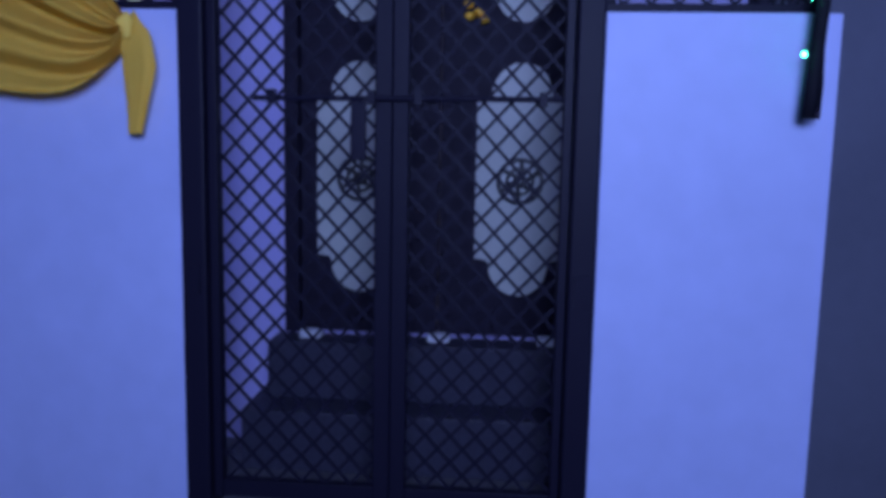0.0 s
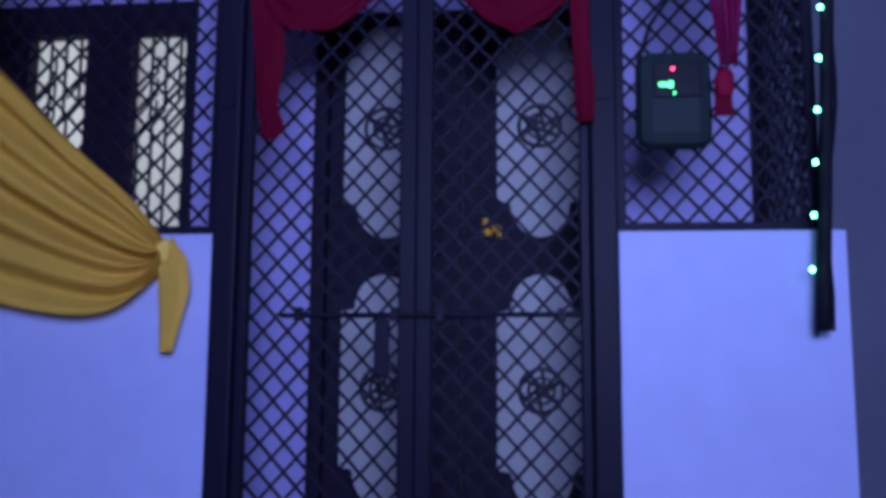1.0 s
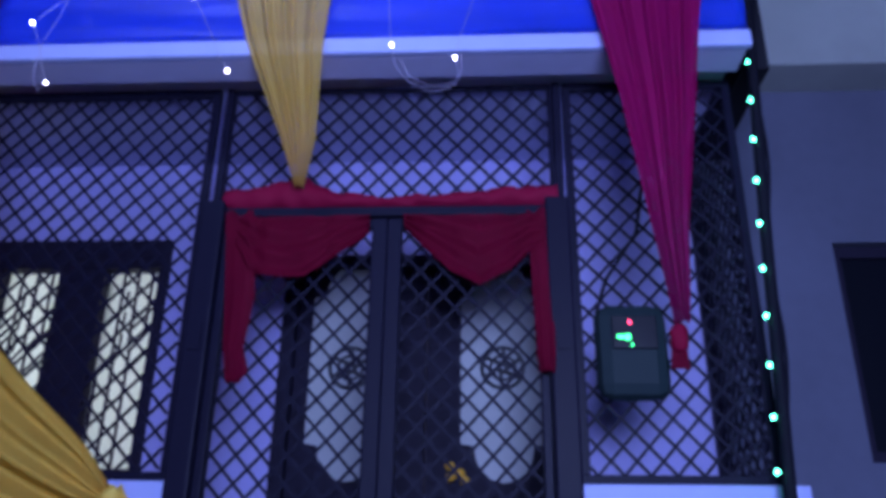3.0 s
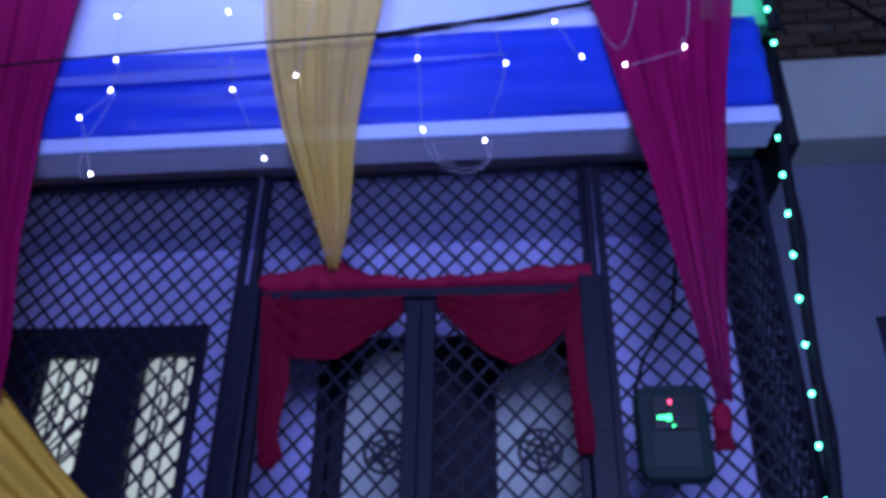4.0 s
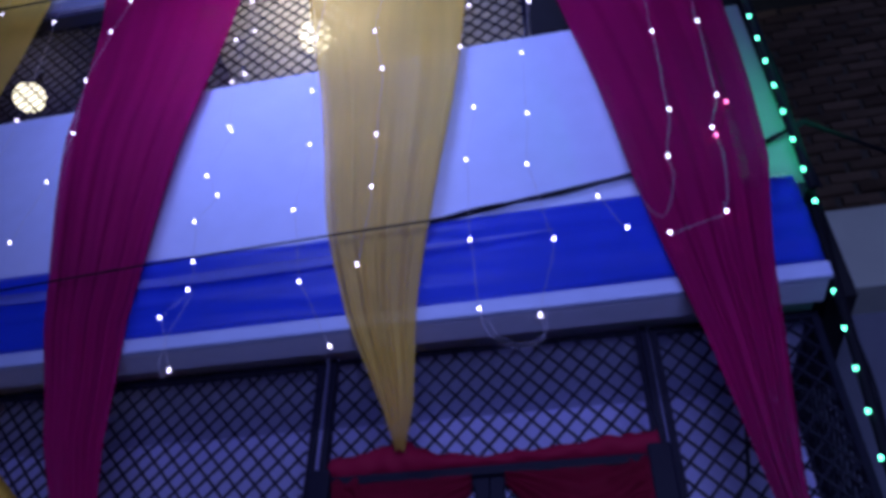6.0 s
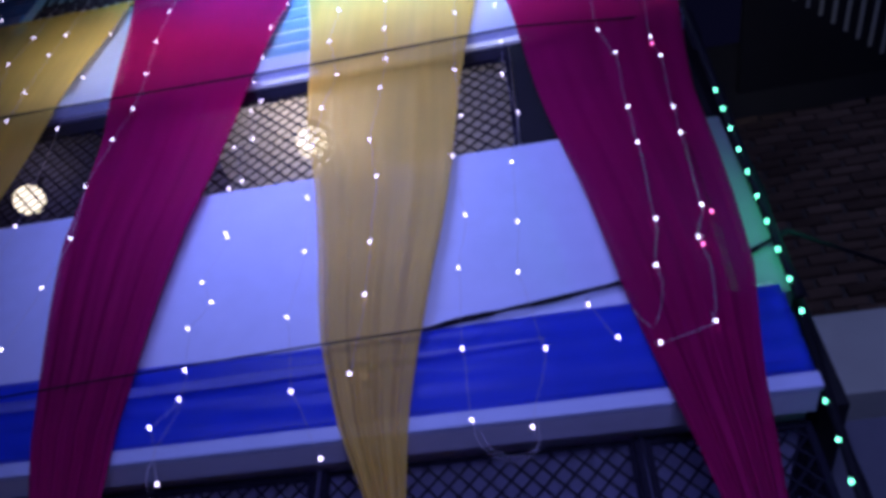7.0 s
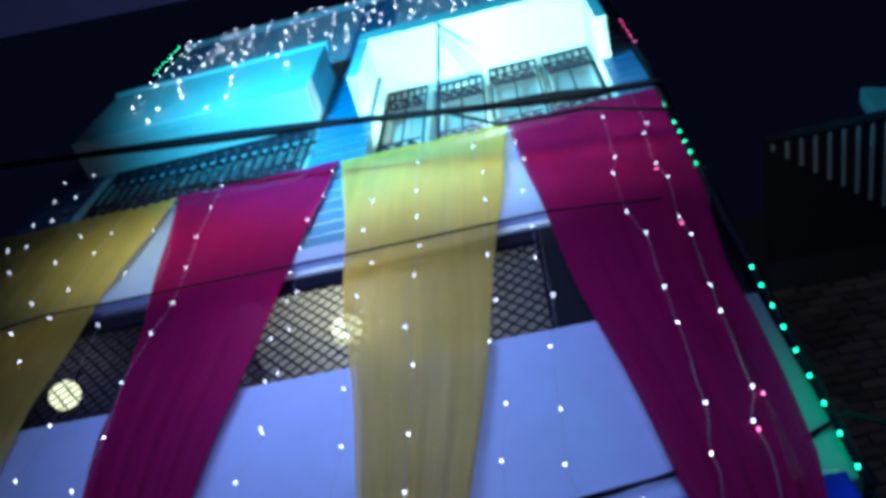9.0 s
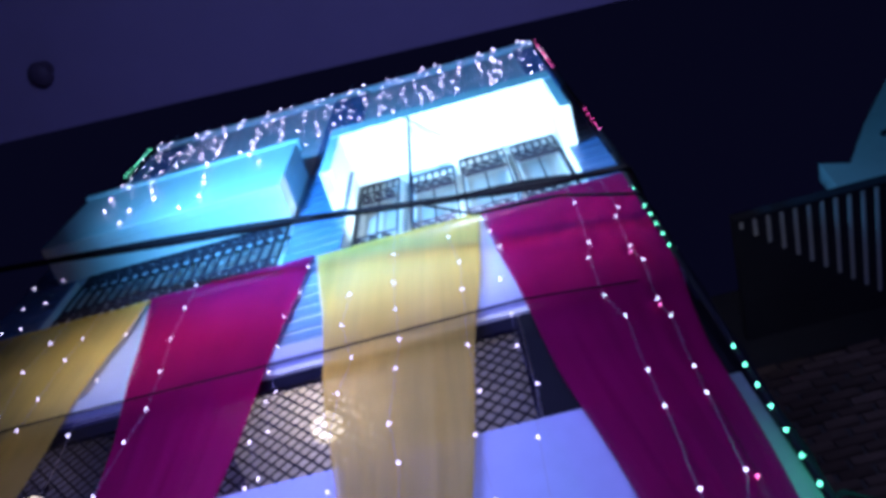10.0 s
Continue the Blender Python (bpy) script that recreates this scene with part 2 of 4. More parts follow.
def interp(rows, z):
    """Linear reading of rows (z, a, b, ...), z falling."""
    for r0, r1 in zip(rows, rows[1:]):
        if z >= r1[0]:
            f = (r0[0] - z) / max(1e-6, r0[0] - r1[0])
            f = min(1, max(0, f))
            return [a + (b - a) * f for a, b in zip(r0[1:], r1[1:])]
    return list(rows[-1][1:])


def hanging(rows, folds, depth, seed, nz=70, nx=64):
    """A hanging cloth through rows (z, left, right, y), with folds that deepen where it is gathered; it has thickness."""
    rnd = random.Random(seed)
    top, low = rows[0][0], rows[-1][0]
    full = rows[0][2] - rows[0][1]
    ph = [rnd.uniform(0, 6.28) for _ in range(4)]
    bm = bmesh.new()
    grid = []
    for i in range(nz + 1):
        z = top + (low - top) * i / nz
        l, r, y = interp(rows, z)
        gather = min(0.75, 1 - min(1, (r - l) / full))
        line = []
        for j in range(nx + 1):
            u = j / nx
            w = math.sin(u * folds * 6.283 + ph[0] + 0.6 * math.sin(z * 1.3 + ph[1])) + 0.5 * math.sin(u * folds * 11.3 + ph[2] + z)
            a = depth * (0.07 + gather ** 2.2) * min(1, (top - z) * 1.2 + 0.05)
            edge = 0.012 * math.sin(z * 3.1 + ph[3]) * min(1, top - z)
            line.append(bm.verts.new((l + (r - l) * u + edge, y - a * (0.75 + w * 0.5) - 0.03 * math.sin(u * 3.14) * min(1, top - z), z + (0.012 * math.sin(u * 9 + ph[1]) if i == 0 else 0))))
        grid.append(line)
    for a, b in zip(grid, grid[1:]):
        for j in range(nx):
            bm.faces.new((a[j], a[j + 1], b[j + 1], b[j]))
    bmesh.ops.solidify(bm, geom=bm.faces[:], thickness=0.002)
    return bm


def ball(radius, rings=6, seg=8, squash=1.0):
    bm = bmesh.new()
    bmesh.ops.create_uvsphere(bm, u_segments=seg, v_segments=rings, radius=radius)
    bmesh.ops.scale(bm, vec=(1, 1, squash), verts=bm.verts)
    return bm


BULB_MESH = {}


def bulb(parent, place, mat, radius, name="bulb"):
    key = (mat.name, radius)
    if key not in BULB_MESH:
        BULB_MESH[key] = mesh_of("bulb_" + mat.name, ball(radius, 5, 7, 1.15), mat, True)
    ob = new(name, BULB_MESH[key])
    hold(ob, parent)
    ob.location = place
    return ob

# ---- setting ----
structure("ground", boxes((-60, 60, -60, 60, -0.3, 0.0)), ASPHALT, "dark asphalt lane between the houses", "ground")
structure("verandah_floor", boxes((-4.4, 1.30, 0.12, 0.65, 0.0, 0.19)), CEMENT, "dark cement verandah floor behind the gate", "floor")
structure("wall_low_west", boxes((-4.4, -0.728, -0.02, 0.12, 0.0, 1.87), bevel=0.006), LAVENDER, "smooth lavender painted low wall beside the gate")
structure("wall_low_east", boxes((0.625, 1.33, -0.02, 0.12, 0.0, 1.87), bevel=0.006), LAVENDER, "smooth lavender painted low wall beside the gate")
structure("wall_side_low", boxes((1.19, 1.31, 0.12, 0.65, 0.19, 1.87)), PLASTER, "lavender plastered side wall of the verandah")
DX0, DX1, DZ0, DZ1 = -0.57, 0.70, 0.67, 2.92
WX0, WX1, WZ0, WZ1 = -2.62, -1.11, 1.92, 3.0
house_wall = tagged(thing("wall_house_front", "violet plastered house wall behind the verandah", "wall", (-1.5, 0.75, 0.0)), kind="structure")
for x0, x1, z0, z1 in ((-4.4, WX0, 0, 3.4), (WX1, DX0, 0, 3.4), (DX1, 1.31, 0, 3.4), (WX0, WX1, 0, WZ0), (WX0, WX1, WZ1, 3.4), (DX0, DX1, 0, DZ0), (DX0, DX1, DZ1, 3.4)):
    part("wall_panel", boxes((x0, x1, 0.65, 0.85, z0, z1)), PLASTER, house_wall)
structure("room_shell", boxes((-4.4, 1.31, 2.6, 2.7, 0, 3.4), (-4.5, -4.4, 0, 2.7, 0, 3.4), (1.21, 1.31, 0.85, 2.7, 0, 3.4), (-4.4, 1.21, 0.85, 2.6, 0.0, 0.6)), WHITE, "white inner walls of the lit front room")
structure("ceiling_ground_floor", boxes((-4.4, 1.25, -0.25, 2.7, 3.40, 3.46)), SOFFIT, "grey plastered verandah ceiling", "ceiling")
structure("slab_ledge", boxes((-4.4, 1.27, -0.285, -0.251, 3.342, 3.410), bevel=0.008), LAVENDER, "pale painted ledge along the slab edge", "trim")
structure("slab_edge_beam", boxes((-4.4, 1.26, -0.250, -0.115, 3.344, 3.398), bevel=0.005), SOFFIT, "grey plastered beam under the slab edge", "beam")
structure("slab_first_floor", boxes((-4.4, 1.25, -0.235, 2.7, 3.462, 3.9)), PALE, "pale concrete slab of the first floor", "slab")

# blue sheeting stretched over the slab edge, with long slack folds
bm = bmesh.new()
cols, rows_ = 160, 14
grid = []
for j in range(rows_ + 1):
    v = j / rows_
    line = []
    for i in range(cols + 1):
        x = -4.4 + 5.66 * i / cols
        f = 0.013 * math.sin(11 * v + 1.1 * math.sin(1.3 * x) + 0.8 * x) + 0.008 * math.sin(23 * v - 1.7 * x) * noise.noise((x * 0.7, v * 3, 2))
        line.append(bm.verts.new((x, -0.268 - abs(f) - 0.012 * math.sin(3.14 * v), 3.412 + (0.428 + 0.012 * math.sin(1.9 * x)) * v)))
    grid.append(line)
for a, b in zip(grid, grid[1:]):
    for i in range(cols):
        bm.faces.new((a[i], a[i + 1], b[i + 1], b[i]))
bmesh.ops.solidify(bm, geom=bm.faces[:], thickness=-0.004)
tagged(part("blue_sheet", bm, BLUE, smooth=True), "deep blue sheeting stretched slack along the slab edge", "sheet")

# thin pale stripe over the blue sheeting, tapering towards its east end
bm = bmesh.new()
grid = []
for i in range(121):
    x = -4.4 + 4.7 * i / 120
    half = 0.026 * min(1, (0.32 - x) / 0.9) + 0.003 * math.sin(5 * x)
    mid = 3.688 + 0.010 * math.sin(1.7 * x + 0.6)
    grid.append([bm.verts.new((x, -0.306 - 0.006 * math.sin(3.14 * j / 4), mid + half * (j / 2 - 1))) for j in range(5)])
for a, b in zip(grid, grid[1:]):
    for j in range(4):
        bm.faces.new((a[j], b[j], b[j + 1], a[j + 1]))
bmesh.ops.solidify(bm, geom=bm.faces[:], thickness=0.003)
tagged(part("cloth_ribbon", bm, STRIPE, smooth=True), "pale violet stripe along the blue sheeting", "ribbon")

structure("parapet_first_floor", boxes((-4.4, 1.12, -0.25, -0.13, 3.82, 5.07), bevel=0.006), PARAPET, "smooth pale lavender parapet of the first floor")
# parapet end in its own darker green, standing in for dimmer green light
structure("corner_pier", boxes((1.122, 1.32, -0.235, -0.13, 3.84, 5.07), bevel=0.006), DIM_END, "end of the parapet, its dim green light put into the colour", "pier")
structure("first_floor_back_wall", boxes((-1.9, 1.31, 0.75, 0.85, 3.9, 6.2)), PALE, "pale wall behind the first floor lattice")
structure("first_floor_dark_wall", boxes((-4.4, -1.902, 0.75, 0.85, 3.9, 6.2)), NAVY, "navy wall behind the first floor lattice")
# unseen wall added to keep the globe lamp's light out of the west bay
structure("first_floor_divider", boxes((-1.958, -1.902, -0.12, 0.748, 3.9, 6.198)), NAVY, "added navy wall, unseen, blocking lamp light between the balcony bays")
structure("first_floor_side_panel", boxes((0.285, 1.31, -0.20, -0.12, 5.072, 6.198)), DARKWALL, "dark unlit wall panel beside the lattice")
structure("ceiling_dark_bay", boxes((-4.4, -1.962, -0.22, 0.75, 6.20, 6.26)), NAVY, "navy ceiling over the dark balcony bay", "ceiling")
structure("ceiling_first_floor", boxes((-1.96, 1.31, -0.22, 0.75, 6.20, 6.26)), PALE, "pale plastered ceiling over the first floor balcony", "ceiling")
structure("slab_second_floor", boxes((-4.4, 1.40, -0.29, 2.7, 6.262, 6.44), bevel=0.006), LAVENDER, "pale lavender slab edge of the second floor", "slab")
structure("wall_second_floor", boxes((-3.86, -1.585, -0.25, -0.13, 6.442, 7.72), (-1.05, 1.12, -0.25, -0.13, 6.442, 7.72)), LAVENDER, "pale lavender wall below the upper windows")
structure("window_back_wall", boxes((-3.86, -1.585, 0.10, 0.2, 7.72, 8.95), (-1.05, 1.12, 0.10, 0.2, 7.72, 10.0)), WHITE, "white inner wall behind the window grilles")
structure("wall_upper", boxes((-3.86, -1.585, -0.25, -0.13, 8.82, 13.25), (-1.05, 1.12, -0.25, -0.13, 9.9, 13.25)), PALE, "pale upper wall below the roof edge")
structure("roof_coping", boxes((-4.45, 1.45, -0.29, -0.05, 13.45, 13.49), bevel=0.008), PALE, "pale coping along the roof edge", "trim")
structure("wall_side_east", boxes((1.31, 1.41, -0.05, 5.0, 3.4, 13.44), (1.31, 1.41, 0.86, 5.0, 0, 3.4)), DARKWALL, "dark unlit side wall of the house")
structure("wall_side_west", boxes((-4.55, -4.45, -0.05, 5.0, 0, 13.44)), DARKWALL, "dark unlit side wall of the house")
structure("roof", boxes((-4.45, 1.31, -0.05, 5.0, 13.3, 13.44)), CEMENT, "flat cement roof", "roof")

# pilasters faced with courses of tile
for x0, x1 in ((-4.42, -3.865), (-1.58, -1.055), (1.125, 1.42)):
    pil = structure("pilaster", boxes((x0, x1, -0.25, -0.06, 6.442, 13.448)), JOINT, "tall pilaster faced with blue tile courses", "pilaster")
    z = 6.47
    while z < 13.2:
        piece("tile", TILE, pil, Matrix.Translation(((x0 + x1) / 2, -0.256, z + 0.078)) @ Matrix.Diagonal((x1 - x0 - 0.008, 0.018, 0.136, 1)))
        z += 0.178

# projecting boxes of the third floor
balcony = tagged(thing("box_balcony", "white plastered box balcony over the window", "balcony", (-2.82, -0.3, 8.80)), kind="structure")
part("front_panel", boxes((-4.04, -1.60, -0.67, -0.57, 8.80, 10.10), bevel=0.006), WHITE, balcony)
for x0, x1 in ((-1.70, -1.602), (-4.038, -3.94)):
    part("side_panel", boxes((x0, x1, -0.568, -0.27, 8.802, 10.098), bevel=0.004), WHITE, balcony)
part("soffit", boxes((-3.938, -1.702, -0.568, -0.27, 8.804, 8.90)), WHITE, balcony)
structure("box_balcony_coping", boxes((-4.07, -1.57, -0.70, -0.54, 10.102, 10.17), bevel=0.006), WHITE, "white coping on the box balcony", "trim")
hood = tagged(thing("window_hood", "white plastered hood framing the upper windows", "hood", (0.0, -0.3, 8.8)), kind="structure")
part("canopy_slab", boxes((-1.20, 1.22, -0.68, 0.10, 9.86, 10.16), bevel=0.006), WHITE, hood)
for x0, x1 in ((-1.20, -1.09), (1.12, 1.22)):
    part("cheek", boxes((x0, x1, -0.67, -0.27, 8.80, 9.858), bevel=0.006), WHITE, hood)

# neighbouring house
NW = (1.82, 2.75, 2.02, 2.95)
structure("wall_neighbour", boxes((1.42, NW[0], 0.6, 0.8, 0, 3.72), (NW[1], 7, 0.6, 0.8, 0, 3.72), (NW[0], NW[1], 0.6, 0.8, 0, NW[2]), (NW[0], NW[1], 0.6, 0.8, NW[3], 3.72)), NEIGHBOUR, "grey stained plaster wall of the next house")
structure("wall_corner_return", boxes((1.272, 1.418, 0.645, 0.8, 0, 3.385)), NEIGHBOUR, "grey plaster return wall at the house corner")
structure("neighbour_ledge", boxes((1.425, 7, 0.38, 0.8, 3.722, 4.18), bevel=0.01), LEDGE, "worn whitewashed ledge on the next house", "ledge")
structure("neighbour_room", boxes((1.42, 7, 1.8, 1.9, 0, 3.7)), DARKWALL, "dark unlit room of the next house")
brickwall = structure("wall_neighbour_upper", boxes((1.425, 7, 0.68, 0.9, 4.182, 6.2)), MORTAR, "old bare brick wall of the next house")
rb = random.Random(4)
zc, row = 4.19, 0
while zc < 6.1:
    xc = 1.43 + (0.115 if row % 2 else 0)
    while xc < 3.6:
        w = 0.215
        piece("brick", BRICK, brickwall, Matrix.Translation((xc + w / 2 + rb.uniform(-0.008, 0.008), 0.676 - rb.uniform(0, 0.022), zc + 0.034)) @ Euler((rb.uniform(-0.05, 0.05), rb.uniform(-0.03, 0.03), rb.uniform(-0.06, 0.06))).to_matrix().to_4x4() @ Matrix.Diagonal((w * rb.uniform(0.85, 1.0), 0.03, 0.066 * rb.uniform(0.8, 1.05), 1)))
        xc += 0.23
    zc += 0.079
    row += 1
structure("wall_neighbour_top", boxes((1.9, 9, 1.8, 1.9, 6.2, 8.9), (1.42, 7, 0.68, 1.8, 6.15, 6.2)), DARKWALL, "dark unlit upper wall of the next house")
win = tagged(thing("neighbour_window", "dark closed window in the next house", "window", (2.28, 0.68, 2.02)), kind="structure")
part("window_frame", boxes((1.82, 1.87, 0.66, 0.72, 2.02, 2.95), (2.70, 2.75, 0.66, 0.72, 2.02, 2.95), (1.87, 2.70, 0.66, 0.72, 2.02, 2.07), (1.87, 2.70, 0.66, 0.72, 2.90, 2.95), (2.26, 2.31, 0.665, 0.715, 2.07, 2.90)), WOOD, win)
for x0, x1 in ((1.87, 2.26), (2.31, 2.70)):
    part("pane", boxes((x0, x1, 0.685, 0.693, 2.07, 2.90)), DARKGLASS, win)
joists = thing("balcony_joists", "row of pale joists under the dark neighbouring balcony", "joists", (3.0, 0.6, 8.0))
for i in range(17):
    x = 2.36 + 0.118 * i
    bar("joist", LEDGE, joists, (x, 0.54, 8.0), (x, 0.60 + 0.84 * (x - 2.36), 8.0), 0.017, 0.03)
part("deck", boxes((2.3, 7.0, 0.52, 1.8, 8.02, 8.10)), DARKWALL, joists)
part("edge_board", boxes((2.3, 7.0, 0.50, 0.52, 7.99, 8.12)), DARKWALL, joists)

gable = bmesh.new()
f = gable.faces.new([gable.verts.new((x, 1.0, z)) for x, z in ((3.68, 8.93), (3.8, 9.68), (4.05, 9.5), (4.65, 10.38), (5.54, 11.56), (9.0, 12.2), (9.0, 8.93))])
r = bmesh.ops.extrude_face_region(gable, geom=[f])
bmesh.ops.translate(gable, vec=(0, 0.2, 0), verts=[g for g in r["geom"] if isinstance(g, bmesh.types.BMVert)])
structure("gable_neighbour", gable, LEDGE, "pale worn gable wall of a farther house")
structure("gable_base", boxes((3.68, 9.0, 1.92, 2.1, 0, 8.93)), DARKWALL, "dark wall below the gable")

# house across the lane, behind the camera
structure("wall_opposite", boxes((-12, 10, -4.5, -4.3, 0, 9)), NEIGHBOUR, "grey plaster wall of the house across the lane")
bm = boxes((-9, 8, -4.3, -2.29, 4.93, 5.08))
bmesh.ops.rotate(bm, cent=(0, -2.29, 5), matrix=Matrix.Rotation(radians(3.0), 3, "Z"), verts=bm.verts)
structure("canopy_opposite", bm, CANOPY, "stained plaster underside of the opposite balcony", "canopy")
hook = thing("ceiling_rose", "small dark lamp rose under the opposite balcony", "ceiling rose", (-1.26, -2.585, 4.93))
bm = ball(0.05, 8, 14, 0.5)
bmesh.ops.translate(bm, vec=(-1.26, -2.585, 4.915), verts=bm.verts)
part("rose", bm, IRON, hook, smooth=True)
part("cap", tube(bmesh.new(), [(-1.235, -2.60, 4.93), (-1.235, -2.60, 4.90)], 0.03, 10), IRON, hook)
# housings of the unseen floods; the wide middle one is invented with its lamp
for place, target, wide in (((-1.2, -2.47, 5.36), (-0.7, -0.2, 5.6), 1.7), ((-1.0, -2.55, 6.10), (-0.8, -0.3, 7.15), 4.2), ((-2.1, -2.72, 7.16), (-0.3, -0.4, 9.8), 0.3)):
    fl = thing("flood_light", "dark metal flood light, unseen, on the opposite balcony", "flood light", (place[0], place[1], 5.08), "floods on the opposite balcony")
    bm = boxes((-wide / 2, wide / 2, -0.09, 0.09, 0.0, 0.05), bevel=0.01)
    bmesh.ops.transform(bm, verts=bm.verts, matrix=look(place, target) )
    part("housing", bm, IRON, fl)
    part("bracket", boxes((place[0] - 0.05, place[0] + 0.05, place[1] - 0.04, place[1] + 0.04, 5.08, place[2])), IRON, fl)
st = thing("tube_light", "rack of violet tube lights on the opposite wall", "tube light", (0.7, -4.3, 2.35))
for z in (1.95, 2.35, 2.75):
    part("batten", boxes((-0.05, 1.45, -4.3, -4.2, z - 0.05, z + 0.05), bevel=0.01), WHITE, st)

# steps up to the door
steps = tagged(thing("door_steps", "dark granite steps up to the front door", "steps", (0.07, 0.5, 0.19)), kind="structure")
part("step", boxes((-0.66, 0.90, 0.32, 0.65, 0.192, 0.43), bevel=0.008), GRANITE, steps)
part("step", boxes((-0.60, 0.80, 0.48, 0.65, 0.432, 0.665), bevel=0.008), GRANITE, steps)
for x in (-0.44, 0.08, 0.52):
    shoe = thing("paper_packet", "small pale crumpled packet on the door step", "packet", (x, 0.56, 0.667), "packets on the step")
    part("body", boxes((x - 0.045, x + 0.045, 0.53, 0.59, 0.667, 0.70), bevel=0.008), PALE, shoe)

# ---- front door ----


def plaque(cx, cz, halfw, halfh, y, mat, name, parent, thick=0.006):
    """A glazed panel with square shoulders and rounded lobes at top and bottom."""
    out = []
    sh, lob = halfh * 0.72, halfw * 0.68
    for s in (1, -1):
        pts = [(halfw, sh * 0.94), (lob * 1.05, sh * 0.96), (lob, sh)]
        for k in range(0, 13):
            a = math.pi * k / 12
            pts.append((lob * math.cos(a), sh + (halfh - sh) * math.sin(a)))
        pts += [(-lob * 1.05, sh * 0.96), (-halfw, sh * 0.94)]
        out += [(cx + s * px, cz + s * pz) for px, pz in pts]
    bm = bmesh.new()
    f = bm.faces.new([bm.verts.new((px, y, pz)) for px, pz in out])
    r = bmesh.ops.extrude_face_region(bm, geom=[f])
    bmesh.ops.translate(bm, vec=(0, -thick, 0), verts=[g for g in r["geom"] if isinstance(g, bmesh.types.BMVert)])
    return part(name, bm, mat, parent)


def ring(bm, cx, cz, y, radius, thick, n=28):
    pts = [(cx + radius * math.cos(6.2832 * k / n), y, cz + radius * math.sin(6.2832 * k / n)) for k in range(n + 1)]
    return tube(bm, pts, thick, 5)


door = tagged(thing("door_1", "dark wooden double door with frosted glass panels, closed", "door", (0.07, 0.68, 0.67)), kind="structure")
part("door_frame", boxes((DX0, DX0 + 0.06, 0.63, 0.80, DZ0, DZ1), (DX1 - 0.06, DX1, 0.63, 0.80, DZ0, DZ1), (DX0 + 0.06, DX1 - 0.06, 0.63, 0.80, DZ1 - 0.06, DZ1), bevel=0.004), WOOD, door)
for x0, x1, cx in ((DX0 + 0.062, 0.063, -0.26), (0.067, DX1 - 0.062, 0.39)):
    leaf = part("door_leaf", boxes((x0, x1, 0.665, 0.705, DZ0 + 0.005, DZ1 - 0.062), bevel=0.004), WOOD, door)
    for cz in (1.315, 2.41):
        plaque(cx, cz, 0.178, 0.47, 0.664, GLASS, "glass_panel", leaf)
        bm = ring(bmesh.new(), cx, cz, 0.655, 0.088, 0.009)
        ring(bm, cx, cz, 0.655, 0.052, 0.007)
        ring(bm, cx, cz, 0.655, 0.018, 0.012, 10)
        for k in range(6):
            a = math.pi * k / 3
            tube(bm, [(cx + 0.02 * math.cos(a), 0.655, cz + 0.02 * math.sin(a)), (cx + 0.088 * math.cos(a + 0.5), 0.655, cz + 0.088 * math.sin(a + 0.5))], 0.009, 4)
        part("etched_rosette", bm, ORNAMENT, leaf, "dark etched rosette on the glass")
charm = thing("door_charm", "small yellow flower charm hung on the door", "charm", (0.18, 0.65, 1.97))
rc = random.Random(2)
for k in range(4):
    bm = ball(0.022, 6, 9, 0.8)
    bmesh.ops.translate(bm, vec=(0.16 + 0.022 * k + rc.uniform(-0.01, 0.01), 0.64, 1.985 - 0.01 * k + rc.uniform(-0.02, 0.02)), verts=bm.verts)
    part("flower", bm, GOLD, charm, smooth=True)

# ---- ground floor window ----
window = tagged(thing("window_1", "dark framed lit window with frosted panes and a bent bar grille", "window", (-1.86, 0.7, 1.92)), kind="structure")
part("window_frame", boxes((WX0, WX1, 0.62, 0.74, 2.86, 3.0), (WX0, WX1, 0.62, 0.74, 1.92, 1.98), (-1.15, WX1, 0.62, 0.74, 1.98, 2.86), (-1.61, -1.40, 0.62, 0.74, 1.98, 2.86), (-2.09, -1.88, 0.62, 0.74, 1.98, 2.86), (WX0, -2.36, 0.62, 0.74, 1.98, 2.86), bevel=0.004), WOOD, window)
rw = random.Random(9)
for x0, x1 in ((-1.40, -1.15), (-1.88, -1.61), (-2.36, -2.09)):
    pane = part("pane", boxes((x0, x1, 0.69, 0.696, 1.98, 2.86)), PANE, window)
    for k in range(3):
        xx = x0 + (x1 - x0) * (0.10 + 0.26 * k)
        jog = 2.40 + 0.05 * k + rw.uniform(-0.02, 0.02)
        part("grille_bar", tube(bmesh.new(), [(xx, 0.66, 1.98), (xx, 0.66, jog), (xx + 0.055, 0.66, jog + 0.07), (xx + 0.055, 0.66, 2.86)], 0.0075, 5), IRON, window)
    for k in range(3):
        za = 2.36 + 0.10 * k
        part("grille_bar", tube(bmesh.new(), [(x0, 0.655, za), (x0 + 0.11, 0.655, za + 0.13), (x0 + 0.11, 0.655, za + 0.20)], 0.007, 5), IRON, window)
        part("grille_bar", tube(bmesh.new(), [(x1, 0.655, za + 0.14), (x1 - 0.10, 0.655, za + 0.02)], 0.007, 5), IRON, window)

# ---- steel screens and gate ----


def frame_bars(parent, x0, x1, z0, z1, y, w, name="frame_bar"):
    for a in ((x0, x1, y - w / 2, y + w / 2, z0, z0 + w), (x0, x1, y - w / 2, y + w / 2, z1 - w, z1), (x0, x0 + w, y - w / 2, y + w / 2, z0 + w, z1 - w), (x1 - w, x1, y - w / 2, y + w / 2, z0 + w, z1 - w)):
        part(name, boxes(a, bevel=0.003), STEEL, parent)


